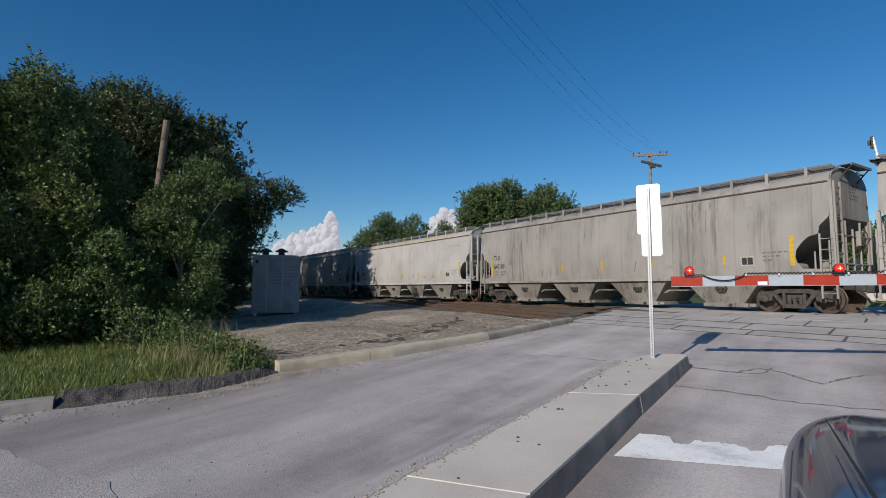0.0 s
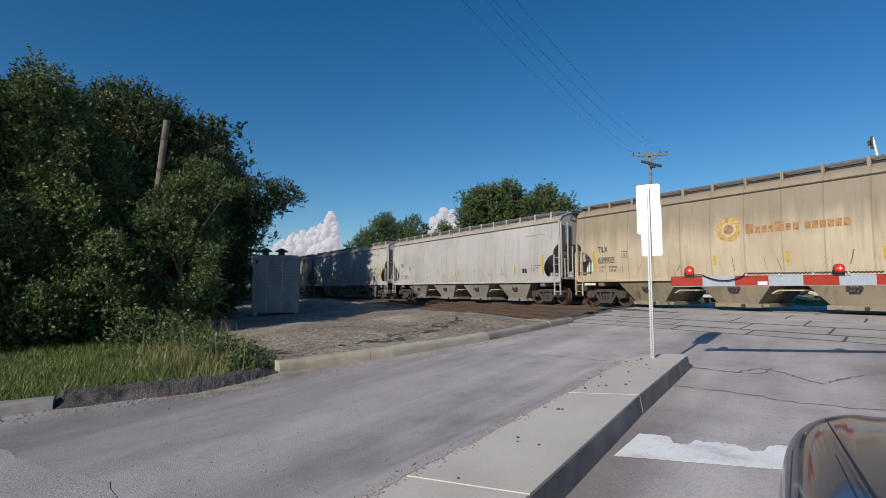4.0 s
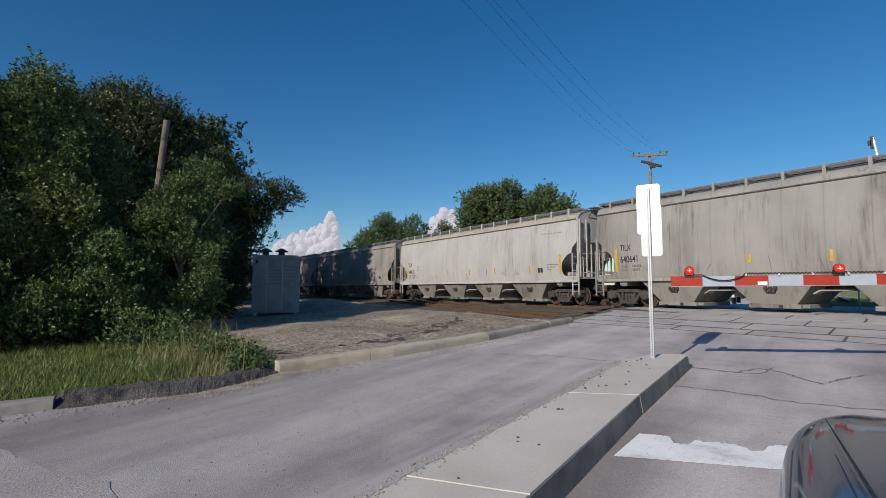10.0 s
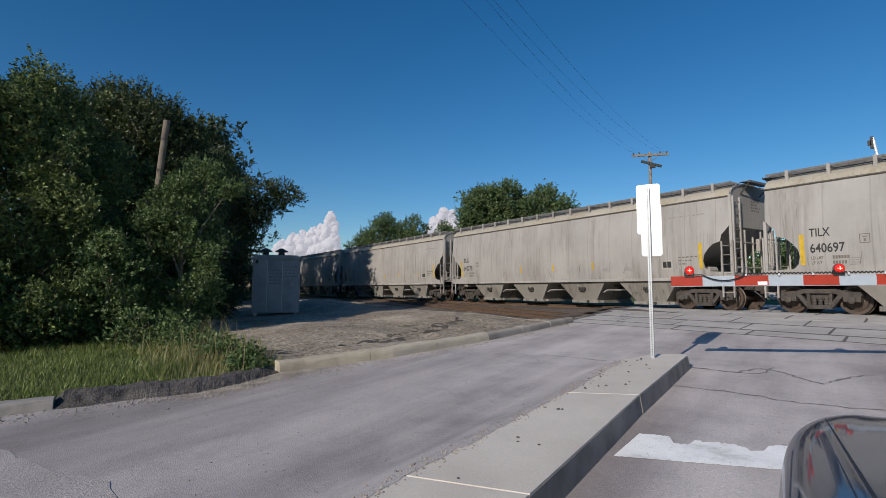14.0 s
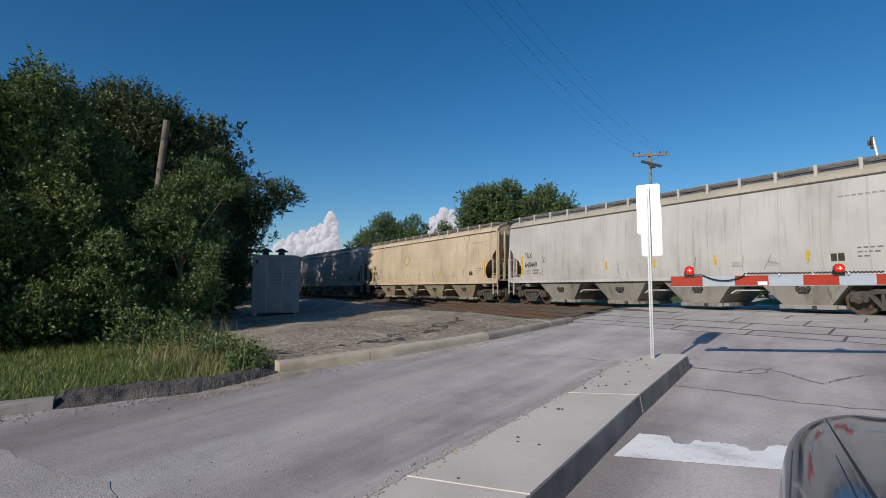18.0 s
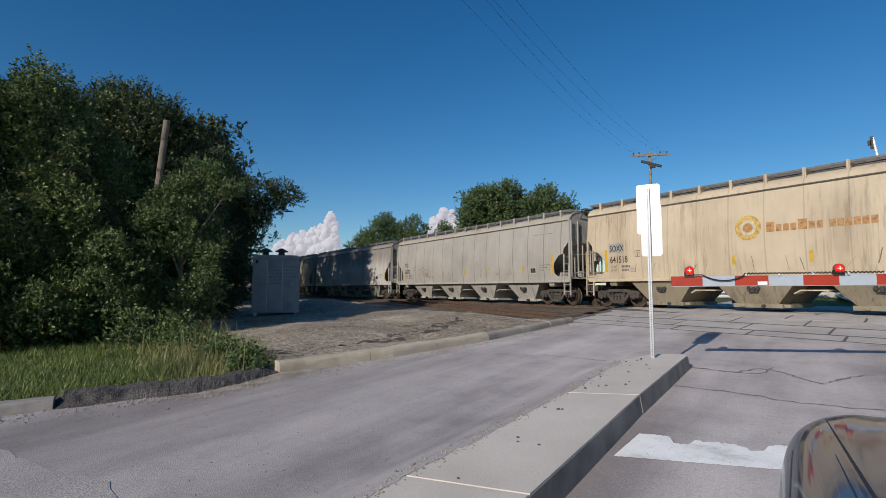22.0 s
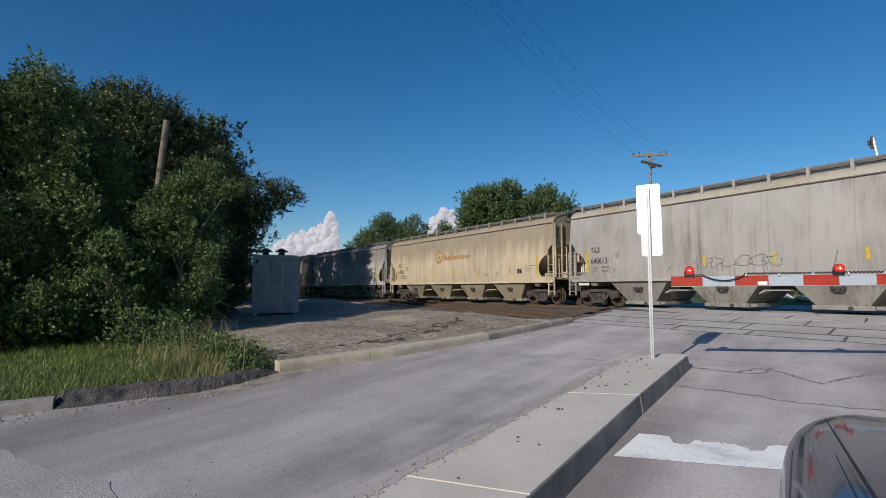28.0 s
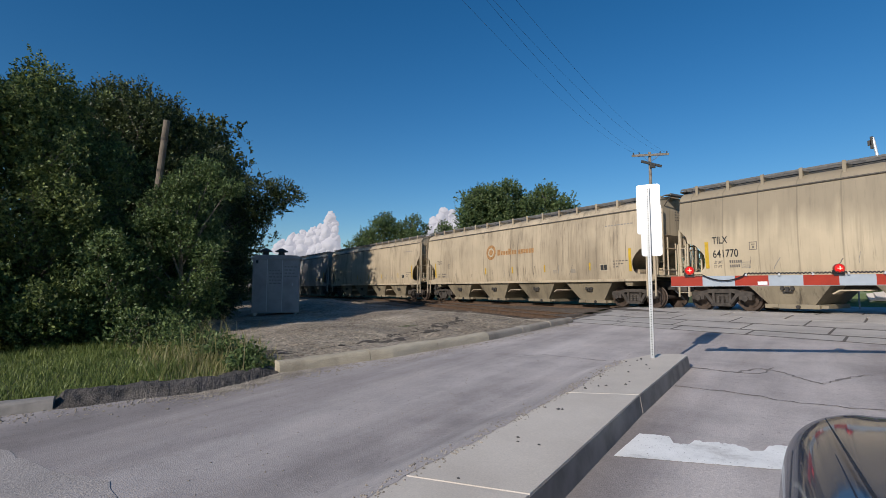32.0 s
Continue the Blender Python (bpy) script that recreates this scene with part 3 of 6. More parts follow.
def hopper_car(sharp=False):
    """One four-bay covered hopper, its middle at the origin, heights from the rail."""
    car = thing("hopper_car", "weathered grey covered hopper car rolling on the track", "freight car", "cars of the train")
    part("body", hull(), M_GREY, car)
    part("roof", roof_sheet(), M_ROOF, car, "roof sheet dusted with spilled grain")
    # dark seam under the eave
    for s in (-1, 1):
        part("eave_bead", boxes((-END_X, END_X, s * 1.53 - 0.025, s * 1.53 + 0.025, EAVE_Z - 0.025, EAVE_Z + 0.02), bev=0.01), M_SEAM, car)
        part("side_sill", boxes((-9.0, 9.0, s * 1.53 - 0.04, s * 1.53 + 0.04, 1.13, 1.24), bev=0.012), M_GREY, car)
        bm = boxes(*[(-9.05, 9.05, s * 1.06 - 0.235 + 0.094 * j - 0.012, s * 1.06 - 0.235 + 0.094 * j + 0.012, 4.735, 4.76) for j in range(6)], (-9.05, 9.05, s * 1.35 - 0.015, s * 1.35 + 0.015, 4.71, 4.775), (-9.05, 9.05, s * 0.77 - 0.015, s * 0.77 + 0.015, 4.71, 4.765))
        part("running_board", bm, M_WALK, car, "dark steel grating walkway along the roof")
        n = 15
        for i in range(n):
            x = -8.37 + 16.74 * i / (n - 1)
            bm = boxes((x - 0.05, x + 0.05, s * 1.39 - 0.02, s * 1.39 + 0.02, 4.40, 4.80))
            prism(bm, [(s * 0.78, 4.67), (s * 0.78, 4.74), (s * 1.38, 4.71), (s * 1.38, 4.55)], x - 0.012, x + 0.012, "x")
            part("walkway_bracket", bm, M_GREY, car)
    part("roof_hatch", boxes((-8.2, 8.2, -0.34, 0.34, 4.77, 4.85), bev=0.02), M_GREY, car, "long trough hatch cover on the roof")
    for k in range(8):
        part("hatch_clamp", boxes((-7.6 + k * 2.17 - 0.03, -7.6 + k * 2.17 + 0.03, -0.37, 0.37, 4.76, 4.87)), M_GRATE, car)
    # bays
    tops = [(-6.85 + 3.6 * k, -6.85 + 3.6 * k + 2.95) for k in range(4)]
    for x0, x1 in tops:
        mid = (x0 + x1) / 2
        bm = bmesh.new()
        if sharp:
            frustum(bm, x0 + 0.05, x1 - 0.05, 1.42, 1.19, mid - 0.62, mid + 0.62, 1.05, 0.27)
            gate = boxes((mid - 0.74, mid + 0.74, -1.10, 1.10, 0.13, 0.27), (mid + 0.74, mid + 0.98, -1.0, -0.8, 0.16, 0.25), (mid - 0.66, mid + 0.66, -1.13, -1.10, 0.20, 0.26), bev=0.012)
        else:
            frustum(bm, x0, x1, 1.46, 1.19, mid - 0.70, mid + 0.72, 1.18, 0.29)
            gate = boxes((mid - 0.80, mid + 0.84, -1.22, 1.22, 0.14, 0.29), (mid - 0.55, mid - 0.35, -1.26, -1.2, 0.17, 0.28), (mid + 0.84, mid + 1.05, -1.1, -0.9, 0.16, 0.27), bev=0.012)
        hop = part("hopper_bay", bm, M_GREY, car, "sloping discharge bay under the body")
        part("outlet_gate", gate, M_GREY, hop)
        bm = bmesh.new()
        rod(bm, (mid + 0.25, -1.3, 0.21), (mid + 0.25, -1.15, 0.21), 0.06, 8)
        part("gate_capstan", bm, M_UNDER, hop)
        v = boxes((mid - 0.20, mid - 0.11, -1.42, -1.30, 0.76, 0.90), (mid - 0.05, mid + 0.05, -1.42, -1.30, 0.70, 0.88), (mid + 0.11, mid + 0.20, -1.42, -1.30, 0.76, 0.90), (mid - 0.22, mid + 0.22, -1.395, -1.28, 0.80, 0.85), (mid - 0.15, mid + 0.15, -1.385, -1.26, 0.68, 0.73), bev=0.008)
        part("vibrator_bracket", v, M_UNDER, hop)
    for k in range(3):
        xm = (tops[k][1] + tops[k + 1][0]) / 2
        bm = prism(bmesh.new(), [(xm - 0.55, 0.66), (xm - 0.35, 0.78), (xm + 0.45, 0.78), (xm + 0.45, 0.74), (xm - 0.32, 0.74), (xm - 0.52, 0.63)], -1.35, -0.85)
        part("walk_step", bm, M_GREY, car)
    part("center_sill", boxes((-9.1, 9.1, -0.20, 0.20, 0.78, 1.16)), M_UNDER, car)
    bm = bmesh.new()
    rod(bm, (-6.2, -0.6, 0.95), (6.2, -0.6, 0.95), 0.025, 6)
    rod(bm, (-6.2, 0.7, 0.9), (6.2, 0.7, 0.9), 0.02, 6)
    part("brake_pipe", bm, M_UNDER, car)
    for s in (-1, 1):
        truck_parts(car, s * 7.72)
        # bolster webs down to the truck
        part("body_bolster", boxes((s * 7.72 - 0.15, s * 7.72 + 0.15, -1.42, 1.42, 0.93, 1.17), (s * 7.72 - 0.18, s * 7.72 + 0.18, -1.46, -1.2, 0.98, 1.3), bev=0.02), M_GREY, car)
        # coupler and hose
        bm = boxes((min(s * 8.9, s * 9.47), max(s * 8.9, s * 9.47), -0.10, 0.10, 0.72, 0.95), (min(s * 9.37, s * 9.66), max(s * 9.37, s * 9.66), -0.17, 0.17, 0.68, 0.99), bev=0.03)
        part("coupler", bm, M_TRUCK, car, "knuckle coupler")
        bm = bmesh.new()
        for a, b in (((9.2, -0.35, 0.72), (9.47, -0.35, 0.50)), ((9.47, -0.35, 0.50), (9.52, -0.25, 0.36))):
            rod(bm, (s * a[0], s * a[1], a[2]), (s * b[0], s * b[1], b[2]), 0.035, 8)
        part("air_hose", bm, M_RUBBER, car)
        # ladders at the corners, end ladder, hand rails, crossover step
        for side in (-1, 1):
            part("side_ladder", ladder_mesh(0.50, 2.56, 0.40, 6, 0.05), M_GREY, car, at=pose(s * 8.92, side * 1.57, 0))
            part("corner_post", boxes((s * 9.06 - 0.05, s * 9.06 + 0.05, side * 1.52 - 0.04, side * 1.52 + 0.04, 1.2, 4.26 if s * side < 0 else 3.12)), M_GREY, car)
        part("end_ladder", ladder_mesh(1.4, 4.20, 0.46, 8, 0.055), M_GREY, car, "end ladder with light rungs", at=pose(s * 9.14, -s * 1.24, 0, 0, 0, 90))
        for y, top in ((-0.62, 3.0), (-0.05, 2.75), (0.55, 3.0), (1.15, 2.95), (1.45, 3.1)):
            part("end_post", rod(bmesh.new(), (s * 9.08, s * y, 1.35), (s * 9.08, s * y, top), 0.035, 6), M_GREY, car)
        for z in (1.60, 2.52):
            part("hand_rail", rod(bmesh.new(), (s * 9.09, -1.45, z), (s * 9.09, 1.45, z), 0.025, 6), M_GREY, car)
        for k in range(2):
            xx = s * (8.25 + 0.42 * k)
            bm = bmesh.new()
            rod(bm, (xx, -0.75, 1.4), (xx, -0.75, 2.05 + 0.35 * k), 0.03, 6)
            part("slope_sheet_stay", bm, M_GREY, car)
        # platform over the end, on two struts, with a bent grab rail
        bm = boxes((min(s * 9.06, s * 9.42), max(s * 9.06, s * 9.42), -0.80, 0.80, 4.775, 4.80), (min(s * 9.39, s * 9.43), max(s * 9.39, s * 9.43), -0.80, 0.80, 4.74, 4.82))
        part("end_running_board", bm, M_WALK, car, "dark grating platform over the car end")
        for y in (-0.7, 0.7):
            bm = bmesh.new()
            rod(bm, (s * 9.38, y, 4.76), (s * 9.04, y, 4.36), 0.022, 6)
            part("end_bracket", bm, M_GRATE, car)
        bm = bmesh.new()
        way = [(9.05, -1.47, 4.28), (9.07, -1.36, 4.52), (9.08, -1.12, 4.65), (9.10, -0.80, 4.76)]
        for a, b in zip(way, way[1:]):
            rod(bm, (s * a[0], s * a[1], a[2]), (s * b[0], s * b[1], b[2]), 0.014, 6)
        part("grab_rail", bm, M_GREY, car)
        rows = []
        for i in range(5):
            y, n = 0.05, 0
            while y < 0.72 - 0.1 * (i % 3):
                rows.append((min(s * END_X, s * (END_X + 0.004)), max(s * END_X, s * (END_X + 0.004)), s * y, s * (y + 0.05 + 0.04 * ((n + i) % 3)), 4.22 - 0.115 * i, 4.27 - 0.115 * i))
                y, n = y + 0.12 + 0.04 * ((n + i) % 3), n + 1
        tagged(part("end_stencil", boxes(*[(p[0], p[1], min(p[2], p[3]), max(p[2], p[3]), p[4], p[5]) for p in rows]), M_FADED, car), kind="stuff")
    # brake gear at one end
    bm = bmesh.new()
    box(bm, 9.08, 9.22, 0.15, 0.55, 2.2, 2.7, 0.03)
    part("hand_brake", bm, M_GREY, car)
    bm = bmesh.new()
    for i in range(16):
        a, b = 2 * math.pi * i / 16, 2 * math.pi * (i + 1) / 16
        rod(bm, (9.28, 0.35 + 0.24 * math.cos(a), 2.45 + 0.24 * math.sin(a)), (9.28, 0.35 + 0.24 * math.cos(b), 2.45 + 0.24 * math.sin(b)), 0.014, 6)
        if i % 4 == 0:
            rod(bm, (9.26, 0.35, 2.45), (9.28, 0.35 + 0.24 * math.cos(a), 2.45 + 0.24 * math.sin(a)), 0.01, 5)
    part("brake_wheel", bm, M_TRUCK, car)
    part("air_reservoir", rod(bmesh.new(), (8.25, 0.1, 1.57), (8.25, 0.95, 1.57), 0.17, 12), M_GREY, car)
    part("air_reservoir", rod(bmesh.new(), (7.75, -0.9, 1.54), (7.75, -0.35, 1.54), 0.14, 12), M_GREY, car)
    # sheeting bars, placard, data stencils on the near side
    for x, z0, z1 in ((-7.94, 1.57, 2.56), (7.93, 1.57, 2.56)):
        decal("yellow_reflector", [rect(x - 0.07, x + 0.07, z0, z1)], M_YELLOW, car, "upright yellow reflector strip")
    for x in (-2.3, 0.15, 2.7, 5.7):
        decal("yellow_reflector", [rect(x - 0.05, x + 0.05, 1.68, 2.04)], M_YELLOW, car)
    decal("placard", [rect(6.33, 6.49, 1.66, 1.9), rect(6.52, 6.69, 1.66, 1.9)], M_BLACK, car, "black label plates", 0.010)
    decal("placard_border", stroke([(6.29, 1.63), (6.73, 1.63), (6.73, 1.93), (6.29, 1.93), (6.29, 1.63)], 0.02), M_PALELOGO, car)
    for x, n in ((4.5, 4), (3.3, 4)):
        tagged(decal("small_stencil", [rect(x, x + 0.36 - 0.03 * i, 1.60 + 0.045 * i, 1.618 + 0.045 * i) for i in range(n)], M_FAINT, car), kind="stuff")
    rnd = random.Random(21)
    for i in range(12):
        x = -6.1 + 1.05 * i + rnd.uniform(-0.4, 0.4)
        z, l = rnd.uniform(1.40, 1.60), rnd.uniform(0.2, 0.5)
        lean = rnd.uniform(-0.25, 0.1)
        pts = [(x + lean * k / 4 + rnd.uniform(-0.012, 0.012), z + l * (1 - k / 4)) for k in range(5)]
        decal("scuff", stroke(pts, rnd.uniform(0.012, 0.03)), M_FAINT if i % 2 else M_FADED, car)
    decal("stencil_box", stroke([(-6.40, 2.18), (-6.16, 2.18), (-6.16, 2.44), (-6.40, 2.44), (-6.40, 2.18)], 0.022) + [rect(-6.34, -6.22, 2.35, 2.38), rect(-6.31, -6.25, 2.22, 2.31)], M_FADED, car)
    decal("stencil_box", stroke([(-6.7, 1.55), (-6.42, 1.55), (-6.42, 1.75), (-6.7, 1.75), (-6.7, 1.55)], 0.018) + [rect(-6.66, -6.46, 1.60, 1.62), rect(-6.66, -6.46, 1.67, 1.69)], M_FAINT, car)
    tagged(decal("side_stencil", [rect(6.6 + 0.17 * i, 6.72 + 0.17 * i, 3.63, 3.68) for i in range(9)], M_FAINT, car), kind="stuff")
    lines = []
    rnd = random.Random(5)
    for i in range(3):
        x = 7.02
        while x < 7.75 - 0.2 * i:
            w = rnd.uniform(0.06, 0.2)
            lines.append(rect(x, x + w * 0.7, 2.02 - 0.13 * i, 2.065 - 0.13 * i))
            x += w * 0.7 + 0.05
    tagged(decal("data_stencil", lines, M_FADED, car), kind="stuff")
    for i, text in enumerate(("LD LMT", "LT WT")):
        decal_text("load_stencil", text, -7.70, 1.74 - 0.16 * i, 0.14, M_FADED, car, bold=0.002, stretch=0.72)
    tagged(decal("weight_stencil", [rect(-7.12 + 0.075 * i, -7.065 + 0.075 * i, 1.74 - 0.16 * j, 1.84 - 0.16 * j) for j in (0, 1) for i in range(6 - j)], M_FADED, car), kind="stuff")
    return car


PAINTED = {"body", "side_sill", "walkway_bracket", "roof_hatch", "hopper_bay", "outlet_gate", "walk_step", "body_bolster",
           "side_ladder", "corner_post", "end_ladder", "hand_rail", "end_post", "slope_sheet_stay", "grab_rail", "hand_brake", "air_reservoir"}


def repaint(car, material):
    for o in car.children_recursive:
        if o.name.split(".")[0] == "roof" and material in (M_TAN, M_CREAM, M_BANDTAN, M_BANDGREY, M_DIRTY):
            o.material_slots[0].link = "OBJECT"
            o.material_slots[0].material = material
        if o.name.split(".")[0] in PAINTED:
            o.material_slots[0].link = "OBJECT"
            # Parts under the body take the copies with shade in their colour.
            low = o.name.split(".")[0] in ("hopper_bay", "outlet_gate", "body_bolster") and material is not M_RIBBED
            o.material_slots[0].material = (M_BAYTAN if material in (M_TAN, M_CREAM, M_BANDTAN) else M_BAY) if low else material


# paint, marks, number, logo, label
CARS = [
    ("grey", "TILX", "640641", ""), ("dirty", "TILX", "640109", ""), ("white", "TILX", "637418", ""), ("grey", "TILX", "640686", ""),
    ("bandtan", "TILX", "639935", "orange"), ("white", "TILX", "", ""), ("white", "TILX", "448284", ""), ("grey", "TILX", "640556", ""),
    ("grey", "TILX", "640592", "mural"), ("dirty", "TILX", "640641", ""), ("white", "TILX", "640622", ""), ("dirty", "TILX", "640573", ""),
    ("grey", "TILX", "640697", ""), ("grey", "TILX", "640278", ""), ("grey", "TILX", "", ""), ("grey", "TILX", "638860", ""),
    ("white", "TILX", "640449", ""), ("cream", "TILX", "641851", "pale"), ("white", "TILX", "637435", "scrawl"), ("cream", "SOXX", "641518", "gold"),
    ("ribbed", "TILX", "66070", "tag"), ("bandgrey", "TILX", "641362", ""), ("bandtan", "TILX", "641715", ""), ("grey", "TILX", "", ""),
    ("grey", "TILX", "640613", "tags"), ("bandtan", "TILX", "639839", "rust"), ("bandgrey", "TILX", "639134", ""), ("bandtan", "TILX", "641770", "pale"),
    ("tan", "TILX", "", "rust"), ("tan", "TILX", "", ""), ("grey", "TILX", "", ""), ("grey", "TILX", "", ""), ("grey", "TILX", "", ""), ("grey", "TILX", "", ""),
]
LOOKS = {"bandgrey": "soot-streaked grey", "bandtan": "soot-streaked tan", "white": "pale grey", "grey": "weathered grey", "dirty": "grime-streaked grey", "cream": "cream-coloured", "tan": "dirty tan", "ribbed": "clean light grey"}


def logo(car, style):
    main = {"orange": M_GOLD, "gold": M_GOLD, "pale": M_FADEGOLD, "rust": M_ORANGE}[style]
    bars = {"orange": M_ORANGE, "gold": M_ORANGE, "pale": M_PALELOGO, "rust": M_ORANGE}[style]
    cx, cz = -1.75, 2.95

    def ring(r0, r1, n=32):
        return [[(cx + r * math.cos(w), cz + r * math.sin(w)) for r, w in ((r0, a), (r1, a), (r1, a + 2 * math.pi / n), (r0, a + 2 * math.pi / n))] for a in (2 * math.pi * i / n for i in range(n))]
    emblem = decal("logo_disc", ring(0.001, 0.17), bars, car, "round faded sun emblem")
    decal("logo_halo", ring(0.20, 0.27), M_PALELOGO, emblem)
    decal("logo_ring", ring(0.27, 0.44), main, emblem)
    # plain upright blocks stand for the company's letters
    shapes, x = [], -1.15
    for i in range(7):
        w = 0.26 if i in (0, 4) else 0.17
        shapes.append(rect(x, x + w, 2.74, 3.08 if i in (0, 4) else 2.98))
        x += w + 0.05
    x += 0.12
    for i in range(6):
        shapes.append(rect(x, x + 0.17, 2.74, 2.98))
        x += 0.21
    decal("company_lettering", shapes, bars, car, "faded painted blocks in place of company lettering")


def scribble(rnd, x0, x1, z0, z1, n, w):
    """Looping sprayed lines, one bent loop after another."""
    shapes = []
    for i in range(n):
        cx, cz = x0 + (x1 - x0) * (i + 0.5) / n, (z0 + z1) / 2
        rx, rz = (x1 - x0) / n * rnd.uniform(0.4, 0.75), (z1 - z0) / 2 * rnd.uniform(0.6, 1.0)
        a0, turn, wob = rnd.uniform(0, 6.28), rnd.choice((-1, 1)) * rnd.uniform(4.0, 7.5), rnd.uniform(0.1, 0.4)
        pts = []
        for k in range(15):
            a = a0 + turn * k / 14
            g = 1 + wob * math.sin(3 * a + i)
            pts.append((cx + rx * g * math.cos(a) + 0.25 * rz * math.sin(a), cz + rz * g * math.sin(a)))
        shapes += stroke(pts, w)
    return shapes


def mural(car):
    """Three worn spray-painted groups of rounded letter-like forms with dark outlines; not readable."""
    rnd = random.Random(3)
    for x0, x1, h, n, bold in ((-6.6, -3.6, 2.2, 6, 0.045), (-3.5, -0.5, 2.45, 5, 0.02), (-0.3, 2.7, 2.5, 7, 0.05)):
        lights, edges = [], []
        w = (x1 - x0) / n
        for i in range(n):
            cx, z0 = x0 + w * (i + 0.5), 1.48 + rnd.uniform(0, 0.12)
            z1 = h - rnd.uniform(0.0, 0.28)
            mid, lean = (z0 + z1) / 2, rnd.uniform(-0.2, 0.35)
            wob = [rnd.uniform(0.75, 1.2) for _ in range(18)]
            ring = []
            for k in range(18):
                a = 2 * math.pi * k / 18
                g = wob[k] * (1.0 if k % 5 else 0.78)
                z = mid + (z1 - z0) / 2 * math.copysign(abs(math.sin(a)) ** 0.6, math.sin(a)) * g
                ring.append((cx + w * 0.56 * math.copysign(abs(math.cos(a)) ** 0.6, math.cos(a)) * g + lean * (z - mid), max(1.42, z)))
            decal("mural_fill", [ring], M_GRAF if (i + n) % 3 else M_GRAF2, car, "faded pink-grey spray-painted form", 0.005 + 0.0006 * i)
            edges += stroke(ring + ring[:1], bold)
            a = [(cx + rnd.uniform(-0.3, 0.3) * w, mid + rnd.uniform(-0.3, 0.3) * (z1 - z0)) for _ in range(4)]
            edges += stroke(a, bold * 0.8)
            lights += stroke([(x + 0.05, z - 0.04) for x, z in ring[2:8]], 0.035)
        tagged(decal("mural_highlight", lights, M_GRAF2, car, "", 0.010), kind="stuff")
        tagged(decal("mural_outline", edges, M_FADED, car, "dark spray-painted outlines", 0.012), kind="stuff")
    tagged(decal("spray_scrawl", scribble(rnd, 7.2, 8.2, 3.0, 3.5, 4, 0.03), M_FADED, car, "small dark sprayed scrawl"), kind="stuff")


def build_train():
    proto, proto2 = hopper_car(), hopper_car(True)
    made = []
    for k, (paint, mark, number, extra) in enumerate(CARS):
        src = proto2 if paint == "ribbed" else proto
        car = copy_thing(src, pose(car_x(k, 0.0), TRACK_Y, 0))
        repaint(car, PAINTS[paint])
        label = LOOKS[paint] + " covered hopper car"
        marks = M_BLACK if number else M_FADED
        decal_text("reporting_mark", mark, -7.72, 2.47, 0.37, marks, car, stretch=0.74)
        if number:
            decal_text("car_number", number, -7.72, 1.96, 0.40, marks, car, stretch=0.78)
        if mark == "SOXX":
            decal("mark_patch", [rect(-7.78, -7.0, 2.40, 2.82)], PAINTS["grey"], car, "grey patch behind the reporting mark", 0.004)
        if extra in ("orange", "gold", "pale", "rust"):
            logo(car, extra)
            label += " with faded sun emblem"
        elif extra == "mural":
            mural(car)
            label += " with spray-painted murals"
        elif extra:
            rnd = random.Random(k)
            if extra == "scrawl":
                decal("spray_scrawl", scribble(rnd, 0.3, 2.2, 1.6, 2.2, 6, 0.028), M_TAGYELLOW, car, "faded yellow sprayed outline")
                decal("spray_scrawl", scribble(rnd, 3.6, 5.6, 1.6, 2.25, 5, 0.028), M_TAGYELLOW, car, "faded yellow sprayed outline")
                for q in range(9):
                    x = -7.1 + 0.17 * q + rnd.uniform(-0.05, 0.05)
                    z, h = rnd.uniform(1.58, 1.72), rnd.uniform(0.16, 0.40)
                    decal("spray_scrawl", stroke([(x, z), (x + rnd.uniform(-0.04, 0.10), z + h), (x + rnd.uniform(0.06, 0.16), z + h * rnd.uniform(0.3, 0.7)), (x + rnd.uniform(0.02, 0.2), z + rnd.uniform(-0.04, 0.1))], rnd.uniform(0.02, 0.045)), M_FADED, car, "", 0.010 + 0.0006 * q)
                for x, z in ((-5.5, 1.7), (-4.2, 1.75), (-0.9, 2.2), (-0.9, 1.75), (2.9, 2.0), (2.95, 1.7), (3.9, 2.45), (5.1, 2.35), (5.7, 2.3), (5.75, 1.95)):
                    decal("small_tag", stroke([(x + rnd.uniform(-0.1, 0.1), z + 0.16 - 0.06 * q) for q in range(6)], 0.016), M_FADED, car)
            else:
                decal("spray_scrawl", scribble(rnd, -5.5, -4.0, 1.5, 2.35, 4, 0.03) + scribble(rnd, -5.3, -4.2, 1.6, 2.2, 3, 0.02) if extra == "tag" else scribble(rnd, -2.6, 0.4, 1.6, 2.0, 6, 0.025), M_TAGINK if extra == "tag" else M_FADED, car, "thin dark sprayed scrawl")
            label += " with sprayed scrawl"
        tagged(car, label + " on the track")
        made.append(car)
    for p in (proto, proto2):
        for o in (*p.children_recursive, p):
            bpy.data.objects.remove(o)
    return made


TRACK_Y = 20.3


# how far the train has run, in metres, at the seconds named
RUN = {0: 0.0, 1: 16.49, 2: 32.98, 3: 49.35, 6: 97.9, 7: 114.42, 8: 130.61, 9: 147.08, 10: 163.12, 11: 179.22, 12: 195.42, 13: 211.7, 14: 228.25,
       17: 275.92, 18: 291.87, 19: 308.02, 20: 324.08, 21: 339.54, 22: 355.37, 23: 371.22, 24: 386.85, 25: 403.1, 28: 450.68, 29: 466.47, 30: 482.4, 31: 498.32, 32: 514.29}


def car_x(k, t):
    """Where the middle of car k stands at t seconds; the train slows a little."""
    return -15.76 - (k - 1) * CAR_LEN + float(np.interp(t, list(RUN), list(RUN.values())))


